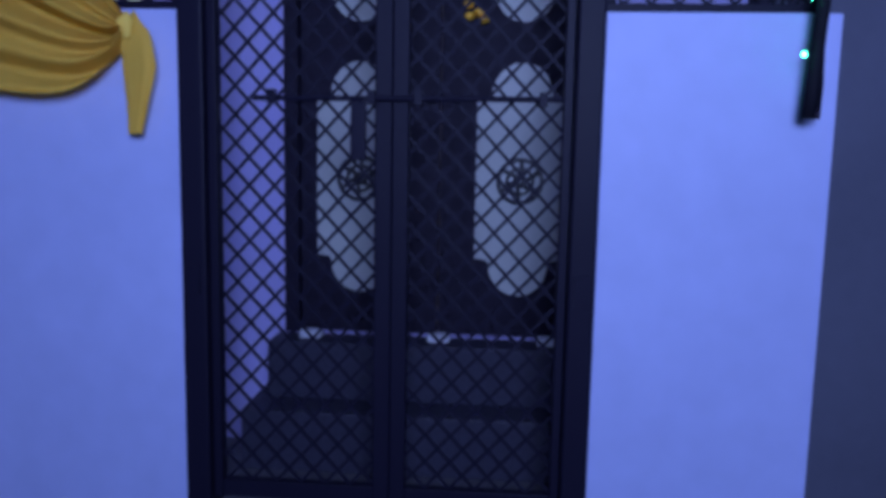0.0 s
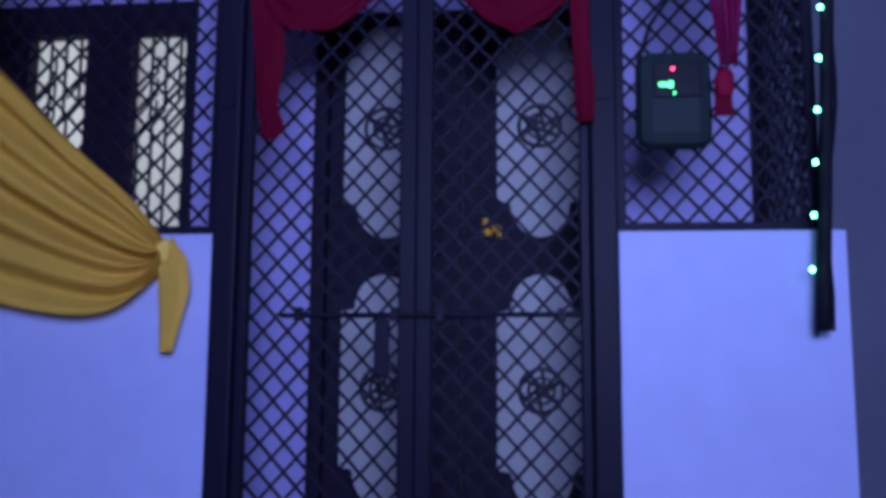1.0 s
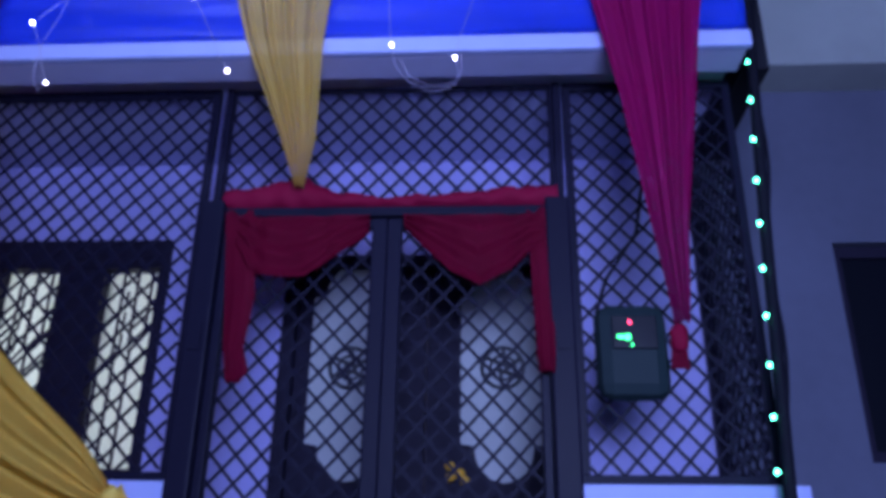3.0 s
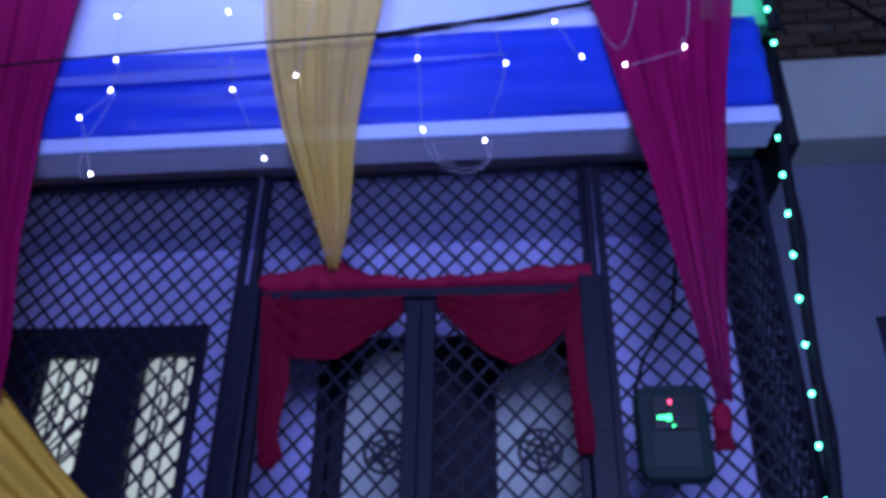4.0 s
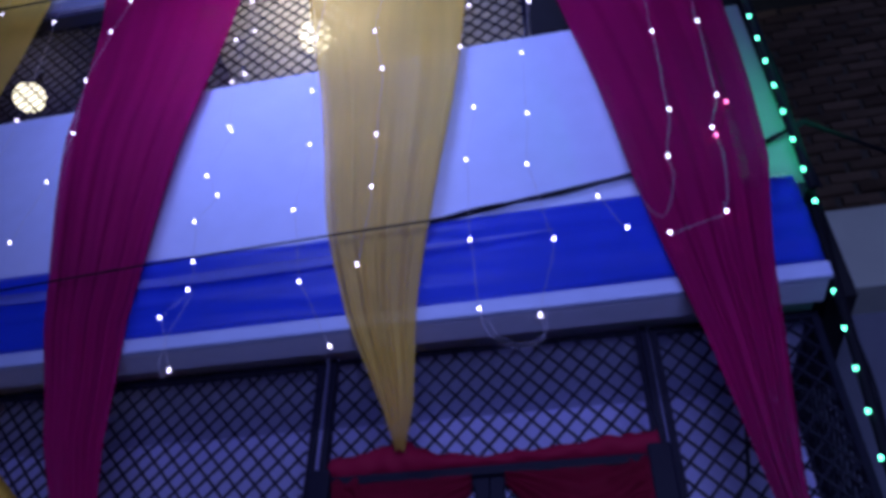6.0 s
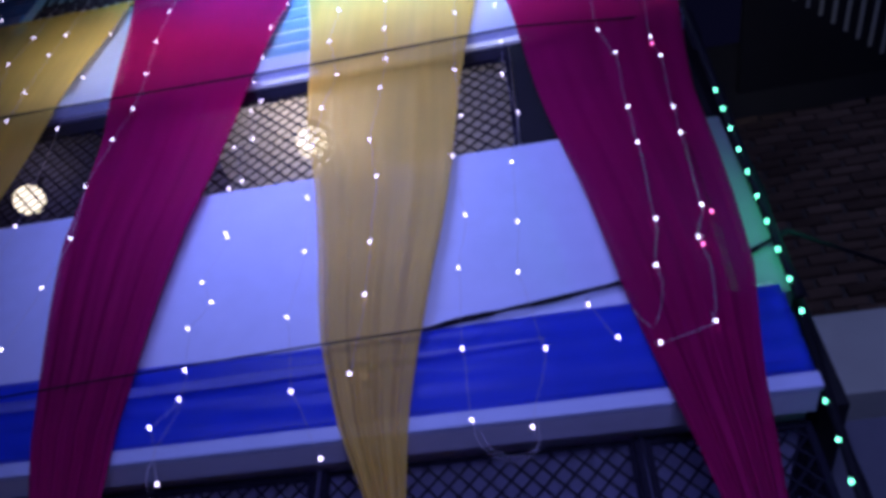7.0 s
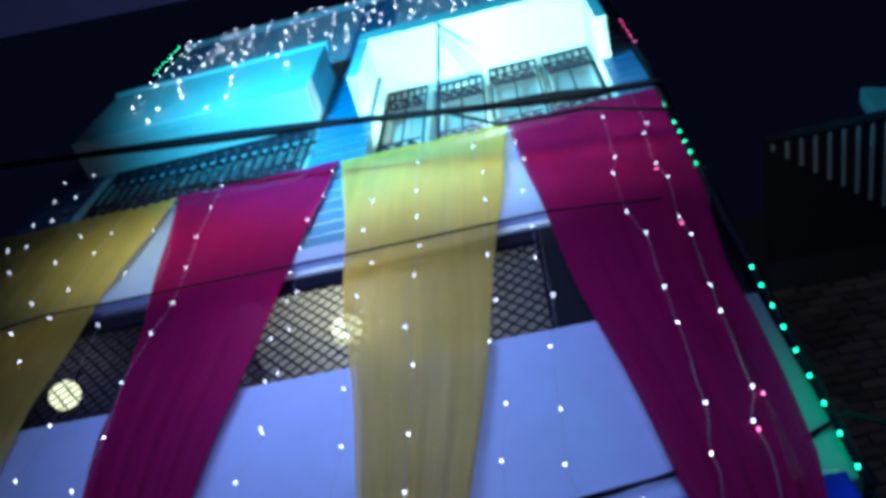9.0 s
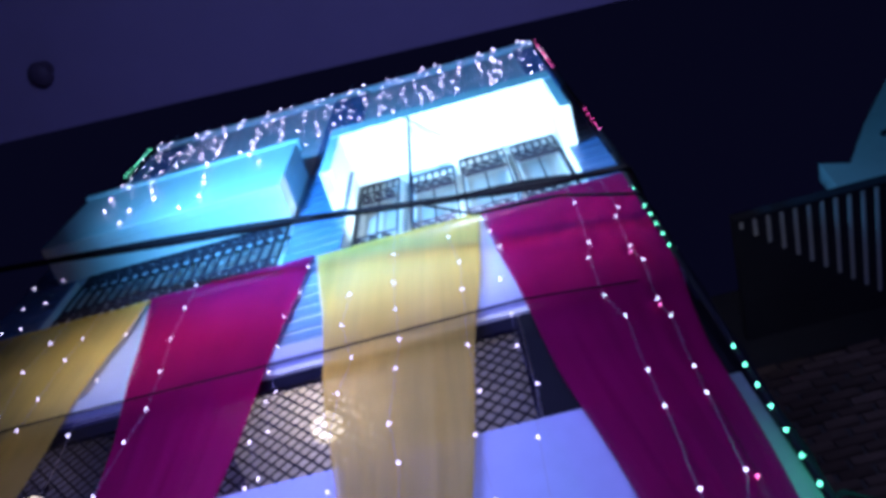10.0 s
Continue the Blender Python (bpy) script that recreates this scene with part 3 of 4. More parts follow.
left = thing("steel_screen", "dark steel diamond lattice screen above the low wall", "screen", (-2.5, 0.03, 1.87), "verandah screens")
frame_bars(left, -4.38, -0.737, 1.872, 3.395, 0.03, 0.03)
lattice(left, -2.62, -0.775, 1.90, 3.365, 0.03, STEEL)
right = thing("steel_screen", "dark steel diamond lattice screen beside the gate", "screen", (0.93, 0.03, 1.87), "verandah screens")
frame_bars(right, 0.625, 1.27, 1.872, 3.395, 0.03, 0.03)
lattice(right, 0.655, 1.24, 1.90, 3.365, 0.03, STEEL)
sidesc = thing("steel_screen", "dark steel lattice screen closing the verandah side", "screen", (1.25, 0.35, 1.87), "verandah screens")
for a in ((1.235, 1.265, 0.05, 0.64, 1.875, 1.905), (1.235, 1.265, 0.05, 0.64, 3.36, 3.39), (1.235, 1.265, 0.60, 0.64, 1.905, 3.36)):
    part("frame_bar", boxes(a, bevel=0.003), STEEL, sidesc)
lattice(sidesc, 0.05, 0.60, 1.905, 3.36, 1.25, STEEL, along="y")
over = thing("steel_screen", "dark steel lattice panel over the gate", "screen", (-0.05, 0.03, 2.87), "verandah screens")
frame_bars(over, -0.695, 0.583, 2.875, 3.395, 0.03, 0.018)
lattice(over, -0.677, 0.565, 2.90, 3.37, 0.03, STEEL)
for x0, x1 in ((-0.725, -0.642), (0.537, 0.622)):
    post = thing("gate_post", "dark painted square steel gate post", "post", ((x0 + x1) / 2, 0.02, 0), "gate posts")
    part("shaft", boxes((x0, x1, -0.05, 0.07, 0.0, 2.872), bevel=0.008), STEEL, post)
    xm = -0.708 if x0 < 0 else 0.585
    part("mullion", boxes((xm, xm + 0.03, 0.0, 0.05, 2.872, 3.39), bevel=0.004), STEEL, post)
    part("hinge_plate", boxes((x0 + 0.02, x1 - 0.02, -0.058, -0.05, 0.95, 1.05)), STEEL, post)
    part("hinge_plate", boxes((x0 + 0.02, x1 - 0.02, -0.058, -0.05, 2.3, 2.4)), STEEL, post)
beam = thing("gate_lintel", "dark steel bar across the gate top", "lintel", (-0.05, 0.0, 2.8))
part("rail", boxes((-0.640, 0.535, -0.04, 0.05, 2.805, 2.842), bevel=0.006), STEEL, beam)
for x0, x1, mid in ((-0.638, -0.036, 1), (-0.034, 0.533, 0)):
    gate = thing("gate_leaf", "dark steel gate leaf filled with diamond lattice, closed", "gate", ((x0 + x1) / 2, 0.0, 0.24), "gate leaves")
    a = 0.055 if mid else 0.052
    part("stile", boxes((x0, x0 + (0.03 if mid else a), -0.025, 0.025, 0.24, 2.80), bevel=0.004), STEEL, gate)
    part("stile", boxes((x1 - (a if mid else 0.03), x1, -0.025, 0.025, 0.24, 2.80), bevel=0.004), STEEL, gate)
    xi0, xi1 = x0 + (0.03 if mid else a), x1 - (a if mid else 0.03)
    part("rail", boxes((xi0, xi1, -0.02, 0.02, 2.765, 2.80), bevel=0.003), STEEL, gate)
    part("rail", boxes((xi0, xi1, -0.02, 0.02, 0.24, 0.30), bevel=0.003), STEEL, gate)
    lattice(gate, xi0, xi1, 0.30, 2.765, 0.0, STEEL)
bolt = thing("gate_bolt", "dark steel sliding bolt with hanging hasp across the gate", "bolt", (-0.05, -0.04, 1.6))
part("rod", tube(bmesh.new(), [(-0.48, -0.04, 1.592), (0.50, -0.04, 1.600)], 0.009, 8), STEEL, bolt)
part("hasp", boxes((-0.165, -0.115, -0.05, -0.035, 1.40, 1.585), bevel=0.004), STEEL, bolt)
for x in (-0.42, -0.10, 0.05, 0.44):
    part("keeper", boxes((x - 0.012, x + 0.012, -0.055, -0.025, 1.575, 1.62)), STEEL, bolt)

# first floor lattice, parted in bays
for x0, x1 in ((-4.38, -1.9), (-1.898, 0.28)):
    scr = thing("balcony_screen", "dark steel diamond lattice on the balcony parapet", "screen", ((x0 + x1) / 2, -0.19, 5.07), "balcony screens")
    frame_bars(scr, x0, x1, 5.072, 6.198, -0.19, 0.028)
    lattice(scr, x0 + 0.028, x1 - 0.028, 5.10, 6.05, -0.19, STEEL, step=0.098, rise=0.104, width=0.012)
    part("valance", boxes((x0 + 0.028, x1 - 0.028, -0.205, -0.175, 6.05, 6.17)), STEEL, scr)
for x, y in ((-1.105, 0.116), (-3.25, 0.205)):
    gl = thing("globe_lamp", "lit warm round ceiling lamp behind the lattice", "lamp", (x, y, 6.2), "balcony lamps")
    bm = ball(0.105, 10, 16)
    bmesh.ops.translate(bm, vec=(x, y, 5.95), verts=bm.verts)
    g = part("globe", bm, GLOBE, gl, smooth=True)
    g.visible_shadow = False
    part("stem", tube(bmesh.new(), [(x, y, 6.06), (x, y, 6.2)], 0.02, 8), IRON, gl)

# ---- upper windows ----


def ornate_grille(name, label, x0, x1, z0, z1, y, rows_at, step, group, comb=0.0, thick=0.009, tall=0.075):
    g = thing(name, label, "grille", ((x0 + x1) / 2, y, z0), group)
    frame_bars(g, x0, x1, z0, z1, y, 0.02)
    if comb:
        part("cross_bar", boxes((x0 + 0.02, x1 - 0.02, y - 0.008, y + 0.008, z1 - comb, z1 - comb + 0.016)), IRON, g)
        for k in range(1, 6):
            x = x0 + (x1 - x0) * k / 6
            part("comb_bar", boxes((x - 0.013, x + 0.013, y - 0.008, y + 0.008, z1 - comb + 0.016, z1 - 0.02)), IRON, g)
    n = max(2, round((x1 - x0) / step))
    for k in range(1, n):
        x = x0 + (x1 - x0) * k / n
        part("upright", boxes((x - thick, x + thick, y - 0.007, y + 0.007, z0 + 0.02, z1 - comb - 0.02)), IRON, g)
    for zr in rows_at:
        for side in (-1, 1):
            zb = zr + side * (tall + 0.012)
            part("cross_bar", boxes((x0 + 0.03, x1 - 0.03, y - 0.022, y - 0.01, zb - 0.010, zb + 0.010)), IRON, g)
        m = max(2, round((x1 - x0) / 0.125))
        for k in range(m):
            cx = x0 + 0.03 + (x1 - x0 - 0.06) * (k + 0.5) / m
            bm = bmesh.new()
            curl = [(cx + (0.056 - 0.0038 * q) * math.cos(0.55 * q + 2.6), y - 0.016, zr + tall * (0.95 - 0.065 * q) * math.sin(0.55 * q + 2.6)) for q in range(12)]
            tube(bm, curl, 0.017, 5)
            tube(bm, [(cx - 0.055, y - 0.016, zr + tall), (cx + 0.02, y - 0.016, zr + 0.02), (cx + 0.055, y - 0.016, zr - tall)], 0.014, 5)
            part("scroll", bm, IRON, g)
    return g


uw = tagged(thing("window_2", "closed dark window behind the iron grille under the box balcony", "window", (-2.7, -0.1, 7.72)), kind="structure")
part("window_frame", boxes((-3.86, -1.585, -0.10, -0.04, 8.74, 8.82), (-3.86, -1.585, -0.10, -0.04, 7.72, 7.79), (-3.86, -3.78, -0.10, -0.04, 7.79, 8.74), (-1.665, -1.585, -0.10, -0.04, 7.79, 8.74), (-3.06, -3.0, -0.10, -0.04, 7.79, 8.74), (-2.36, -2.3, -0.10, -0.04, 7.79, 8.74)), WHITE, uw)
for x0, x1 in ((-3.78, -3.06), (-3.0, -2.36), (-2.3, -1.665)):
    part("pane", boxes((x0, x1, -0.072, -0.066, 7.79, 8.74)), GLASS, uw)
ornate_grille("window_grille", "black iron window grille with rows of scrolls", -3.70, -1.62, 7.74, 8.78, -0.28, (7.93, 8.58), 0.105, "upper grilles", thick=0.017)
vw = tagged(thing("window_3", "white framed windows behind iron grilles under the hood", "window", (0.05, 0.0, 7.72)), kind="structure")
for x0, x1 in ((-1.045, -0.56), (-0.50, 0.02), (0.05, 0.58), (0.61, 1.115)):
    part("window_frame", boxes((x0, x1, 0.0, 0.06, 9.78, 9.85), (x0, x1, 0.0, 0.06, 7.722, 7.80), (x0, x0 + 0.06, 0.0, 0.06, 7.80, 9.78), (x1 - 0.06, x1, 0.0, 0.06, 7.80, 9.78)), WHITE, vw)
    part("pane", boxes((x0 + 0.06, x1 - 0.06, 0.025, 0.031, 7.80, 9.78)), GLASS, vw)
for x0, x1, top in ((-1.03, -0.60, 9.82), (-0.47, 0.0, 9.74), (0.06, 0.56, 9.84), (0.62, 1.10, 9.84)):
    ornate_grille("window_grille", "black iron window grille with rows of scrolls", x0, x1, 7.75, top, -0.06, (8.30, top - 0.42), 0.26, "upper grilles", 0.24, tall=0.125)
pole = thing("hood_pole", "thin grey steel pole under the window hood", "pole", (-0.42, -0.2, 7.72))
part("shaft", tube(bmesh.new(), [(-0.42, -0.20, 7.72), (-0.33, -0.655, 9.60), (-0.33, -0.66, 9.86)], 0.014, 8), STEEL, pole)
part("foot", boxes((-0.46, -0.38, -0.24, -0.16, 7.722, 7.75)), STEEL, pole)
for k in range(4):
    part("guy_wire", tube(bmesh.new(), [(-0.33, -0.63 - 0.008 * k, 9.72 - 0.10 * k), (0.02 - 0.03 * k, -0.30, 9.30 - 0.09 * k)], 0.004, 5), STEEL, pole)

# ---- hanging cloths ----


def curtain(label, rows, folds, depth, seed, mat, group="facade cloths"):
    c = thing("hanging_cloth", label, "cloth", ((rows[0][1] + rows[0][2]) / 2, rows[0][3], rows[0][0]), group)
    part("cloth", hanging(rows, folds, depth, seed), mat, c, smooth=True)
    l, r, y = rows[0][1:4]
    part("hem", tube(bmesh.new(), [(l + (r - l) * k / 24, y + 0.012, rows[0][0] - 0.01 + 0.012 * math.sin(k * 0.9)) for k in range(25)], 0.016, 6), mat, c, smooth=True)
    return c


curtain("maroon cloth hung from the upper window wall, gathered below", [(7.80, -2.74, -1.27, -0.30), (5.80, -2.34, -1.42, -0.31), (4.75, -2.22, -1.50, -0.31), (3.47, -1.90, -1.51, -0.31), (2.92, -1.70, -1.45, -0.30), (2.58, -1.57, -1.42, -0.22), (2.30, -1.52, -1.46, -0.12)], 5, 0.036, 3, MAROON)
curtain("yellow cloth hung from the upper window wall, narrowing to a tip", [(7.78, -1.24, 0.19, -0.30), (6.00, -0.99, 0.02, -0.31), (5.49, -0.925, -0.02, -0.31), (4.15, -0.71, -0.17, -0.31), (3.82, -0.65, -0.20, -0.31), (3.37, -0.53, -0.25, -0.30), (3.02, -0.41, -0.29, -0.18), (2.90, -0.385, -0.355, -0.06)], 5, 0.042, 5, YELLOW)
curtain("maroon cloth hung from the upper wall, tied at a knot", [(7.80, 0.19, 1.42, -0.30), (6.75, 0.275, 1.40, -0.31), (5.24, 0.455, 1.24, -0.31), (3.92, 0.640, 1.18, -0.31), (3.40, 0.735, 1.085, -0.31), (3.12, 0.785, 1.045, -0.30), (2.66, 0.86, 0.98, -0.20), (2.36, 0.915, 0.965, -0.13)], 5, 0.040, 7, MAROON)
curtain("yellow cloth hung from the upper window wall, swept aside", [(7.78, -4.55, -2.74, -0.30), (6.44, -4.40, -2.84, -0.31), (5.21, -4.00, -2.84, -0.31), (4.40, -3.50, -2.72, -0.31), (3.60, -2.95, -2.40, -0.31), (3.00, -2.45, -2.05, -0.20)], 5, 0.05, 11, YELLOW)
knot = thing("cloth_knot", "dark maroon knot at the end of the hanging cloth", "knot", (0.93, -0.13, 2.2))
bm = ball(0.032, 8, 12, 1.5)
for v in bm.verts:
    v.co += 0.012 * noise.noise_vector(v.co * 30)
bmesh.ops.translate(bm, vec=(0.942, -0.13, 2.315), verts=bm.verts)
part("knot", bm, RED, knot, smooth=True)
part("tail", hanging([(2.295, 0.915, 0.965, -0.13), (2.215, 0.912, 0.972, -0.12)], 3, 0.05, 2, 6, 16), RED, knot, smooth=True)


def swag(rows, nu, nv, folds, depth, seed):
    """A cloth swept between an upper and a lower edge: rows of (x_up, z_up, x_low, z_low, y)."""
    rnd = random.Random(seed)
    ph = rnd.uniform(0, 6)
    bm = bmesh.new()
    grid = []
    for i in range(nu + 1):
        u = i / nu * (len(rows) - 1)
        k = min(int(u), len(rows) - 2)
        f = u - k
        before, after = rows[max(0, k - 1)], rows[min(len(rows) - 1, k + 2)]
        a = [0.5 * (2 * q + (r - o) * f + (2 * o - 5 * q + 4 * r - e) * f * f + (3 * q - o - 3 * r + e) * f ** 3) for o, q, r, e in zip(before, rows[k], rows[k + 1], after)]
        line = []
        for j in range(nv + 1):
            v = j / nv
            wave = 0.6 * math.sin(folds * 6.283 * v ** 0.8 + ph + 0.9 * math.sin(3 * i / nu)) + 0.4 * math.sin(folds * 3.1 * v + 2 * ph - 2.0 * i / nu)
            y = a[4] - depth * (0.5 + 0.5 * wave) * (1 - 0.5 * abs(2 * v - 1))
            line.append(bm.verts.new((a[0] + (a[2] - a[0]) * v, y, a[1] + (a[3] - a[1]) * v)))
        grid.append(line)
    for a, b in zip(grid, grid[1:]):
        for j in range(nv):
            bm.faces.new((a[j], a[j + 1], b[j + 1], b[j]))
    bmesh.ops.solidify(bm, geom=bm.faces[:], thickness=0.002)
    return bm


sw = thing("yellow_swag", "yellow cloth swag tied in a knot on the low wall", "swag", (-0.88, -0.06, 1.8))
part("drape", swag([(-2.75, 3.55, -3.0, 2.6, -0.10), (-2.12, 3.02, -2.35, 2.02, -0.10), (-1.50, 2.46, -1.72, 1.72, -0.08), (-1.22, 2.19, -1.33, 1.61, -0.08), (-1.00, 2.00, -1.08, 1.595, -0.07), (-0.90, 1.88, -0.94, 1.67, -0.06), (-0.86, 1.82, -0.87, 1.765, -0.06)], 90, 90, 6, 0.115, 4), YELLOW_THICK, sw, smooth=True)
part("tail", hanging([(1.84, -0.90, -0.84, -0.09), (1.78, -0.885, -0.785, -0.10), (1.68, -0.88, -0.77, -0.10), (1.58, -0.875, -0.80, -0.09), (1.47, -0.875, -0.83, -0.08)], 2, 0.09, 6, 20, 24), YELLOW_THICK, sw, smooth=True)
bm = ball(0.024, 10, 14, 1.6)
for v in bm.verts:
    v.co += 0.016 * noise.noise_vector(v.co * 40)
bmesh.ops.translate(bm, vec=(-0.865, -0.10, 1.80), verts=bm.verts)
part("knot", bm, YELLOW_THICK, sw, smooth=True)

dr = thing("red_gate_drape", "dark red velvet drape with swags over the gate top", "drape", (-0.04, 0.0, 2.86))
bm = bmesh.new()
n, m = 90, 12
loops = []
for i in range(n + 1):
    u = i / n
    x = -0.655 + 1.24 * u
    top = 0.068 + 0.05 * math.exp(-((x + 0.38) / 0.12) ** 2) + 0.02 * math.sin(7 * u + 1) + 0.012 * noise.noise((x * 9, 0, 0))
    ringv = []
    for k in range(m):
        a = 6.2832 * k / m
        rr = 1 + 0.5 * noise.noise((x * 16, math.cos(a) * 2, math.sin(a) * 2))
        ringv.append(bm.verts.new((x, -0.005 + 0.042 * rr * math.cos(a), 2.843 + top * 0.5 + (top * 0.5) * rr * math.sin(a))))
    loops.append(ringv)
for a, b in zip(loops, loops[1:]):
    for k in range(m):
        bm.faces.new((a[k], a[(k + 1) % m], b[(k + 1) % m], b[k]))
bm.faces.new(loops[0])
bm.faces.new(loops[-1][::-1])
part("top_roll", bm, RED, dr, smooth=True)
for edge in (((2.67, -0.58), (2.60, -0.53), (2.567, -0.47), (2.562, -0.32), (2.63, -0.236), (2.735, -0.097)), ((2.76, 0.027), (2.68, 0.095), (2.575, 0.207), (2.53, 0.297), (2.575, 0.396), (2.65, 0.47), (2.66, 0.525))):
    bm = bmesh.new()
    grid = []
    for i in range(41):
        u = i / 40 * (len(edge) - 1)
        k = min(int(u), len(edge) - 2)
        f = (u - k) ** 2 * (3 - 2 * (u - k)) * 0.5 + (u - k) * 0.5
        bottom, x = (p + (q - p) * f for p, q in zip(edge[k], edge[k + 1]))
        line = []
        for j in range(25):
            v = j / 24
            y = -0.048 + 0.009 * math.sin(v * 17 + 4 * abs(i / 20 - 1)) + 0.005 * math.sin(0.7 * i) + 0.004 * noise.noise((x * 14, v * 5, 1))
            line.append(bm.verts.new((x, y, 2.805 + (bottom - 2.805) * v)))
        grid.append(line)
    for a, b in zip(grid, grid[1:]):
        for j in range(24):
            bm.faces.new((a[j], a[j + 1], b[j + 1], b[j]))
    bmesh.ops.solidify(bm, geom=bm.faces[:], thickness=0.003)
    part("swag", bm, RED, dr, smooth=True)
part("tail", hanging([(2.82, -0.635, -0.53, -0.04), (2.50, -0.60, -0.49, -0.04), (2.30, -0.575, -0.505, -0.045), (2.23, -0.56, -0.475, -0.05), (2.18, -0.545, -0.50, -0.05)], 3, 0.05, 8, 30, 24), RED, dr, smooth=True)
part("tail", hanging([(2.82, 0.47, 0.56, -0.04), (2.50, 0.48, 0.56, -0.04), (2.28, 0.49, 0.555, -0.045), (2.22, 0.50, 0.55, -0.05)], 3, 0.05, 9, 30, 24), RED, dr, smooth=True)

# ---- meter box ----
mb = thing("meter_box", "dark plastic meter box with a lit green display", "meter box", (0.795, -0.03, 2.11))
part("case", boxes((0.685, 0.925, -0.085, 0.012, 2.13, 2.455), bevel=0.048), METER, mb)
part("cover", boxes((0.735, 0.885, -0.094, -0.0852, 2.29, 2.405), bevel=0.004), DARKGLASS, mb, "dark glass reading window")
part("display", boxes((0.752, 0.776, -0.097, -0.092, 2.325, 2.335), (0.779, 0.794, -0.097, -0.092, 2.320, 2.338)), LCD, mb, "lit green display")
bulb(mb, (0.795, -0.097, 2.38), REDLED, 0.005, "red_diode")
bulb(mb, (0.80, -0.095, 2.302), LCD, 0.004, "green_diode")
bm = bmesh.new()
tube(bm, [(0.70, 0.0, 2.44), (0.74, -0.01, 2.56), (0.86, -0.01, 2.74), (0.90, 0.0, 2.95)], 0.007, 6)
part("cord", bm, CABLE, mb)

# ---- strings of lights ----


def light_string(label, spots, y, mat=BULB, radius=0.0061, wire=WIRE, group="facade light strings", loop=(), hang=None):
    top = max(s[1] for s in spots)
    s = thing("light_string", label, "light string", (spots[0][0], y, top), group)
    rnd = random.Random(int(abs(spots[0][0]) * 1000))
    ordered = sorted(((x, z - 0.014) for x, z in spots), key=lambda q: -q[1])
    hook = hang or (-0.27, 7.81 if top > 7 else top + 0.06)
    pts = [(ordered[0][0], hook[0], hook[1]), (ordered[0][0], y + 0.006, hook[1] - 0.015)]
    for (xa, za), (xb, zb) in zip(ordered, ordered[1:]):
        for k in range(6):
            f = k / 6
            pts.append((xa + (xb - xa) * f + 0.004 * math.sin(6.28 * f + rnd.uniform(-0.6, 0.6)), y + 0.006, za + (zb - za) * f))
    pts.append((ordered[-1][0], y + 0.006, ordered[-1][1]))
    pts += [(x, y + 0.006, z) for x, z in loop]
    part("wire", tube(bmesh.new(), pts, 0.0013, 4), wire, s)
    for x, z in ordered:
        bulb(s, (x, y + rnd.uniform(-0.012, 0.004), z), mat, radius)
    return s


STR = "clear wire string of lit white bulbs over the cloths"
light_string(STR, [(-2.26, 7.68), (-2.25, 7.28), (-2.24, 6.83), (-2.18, 6.37), (-2.15, 5.95), (-2.19, 5.63), (-2.22, 5.19), (-2.14, 4.73), (-2.17, 4.38), (-2.22, 3.99)], -0.375)
light_string(STR, [(-1.25, 7.46), (-1.26, 7.03), (-1.34, 6.72), (-1.32, 6.29), (-1.34, 6.02), (-1.25, 5.77), (-1.3, 5.69), (-1.23, 5.38), (-1.33, 5.32), (-1.22, 4.99), (-1.28, 4.93), (-1.23, 4.58), (-1.21, 4.54), (-1.28, 4.25), (-1.2, 4.11), (-1.28, 3.96), (-1.23, 3.72), (-1.22, 3.57), (-1.32, 3.45), (-1.212, 3.187)], -0.375, loop=((-1.244, 3.147), (-1.274, 3.211), (-1.267, 3.352), (-1.23, 3.455), (-1.204, 3.557)))
light_string(STR, [(-0.85, 6.77), (-0.88, 6.37), (-0.78, 5.93), (-0.84, 5.58), (-0.85, 5.2), (-0.82, 4.76), (-0.78, 4.35), (-0.81, 3.95), (-0.73, 3.54), (-0.57, 3.22)], -0.375)
light_string(STR, [(-0.53, 7.25), (-0.52, 6.78), (-0.5, 6.38), (-0.47, 6.01), (-0.49, 5.69), (-0.52, 5.18), (-0.46, 4.85), (-0.46, 4.36), (-0.46, 4.02), (-0.49, 3.59)], -0.375)
light_string(STR, [(-0.09, 7.31), (-0.03, 6.84), (-0.03, 6.44), (-0.04, 5.74), (-0.01, 5.27), (-0.06, 4.92), (0.0, 4.44), (-0.04, 4.1), (-0.03, 3.65), (0.0, 3.31)], -0.375, loop=((0.014, 3.221), (0.04, 3.178), (0.074, 3.148), (0.11, 3.124), (0.152, 3.114), (0.19, 3.122), (0.222, 3.141), (0.244, 3.198), (0.238, 3.272)))
light_string(STR, [(0.23, 7.23), (0.28, 6.91), (0.23, 6.44), (0.25, 5.95), (0.24, 5.59), (0.3, 5.2), (0.24, 4.79), (0.24, 4.35), (0.22, 4.03), (0.3, 3.6), (0.22, 3.26)], -0.375, loop=((0.235, 3.17), (0.19, 3.135), (0.13, 3.135), (0.06, 3.18), (0.03, 3.25)))
light_string("short clear wire with two lit bulbs", [(0.49, 3.8), (0.58, 3.61)], -0.375)
light_string(STR, [(0.91, 7.31), (0.88, 6.63), (0.83, 6.42), (0.82, 5.89), (0.88, 5.62), (0.86, 5.08), (0.86, 4.8), (0.84, 4.23), (0.79, 3.96)], -0.375, loop=((0.80, 3.86), (0.772, 3.739), (0.74, 3.66), (0.713, 3.634), (0.68, 3.68), (0.657, 3.741)))
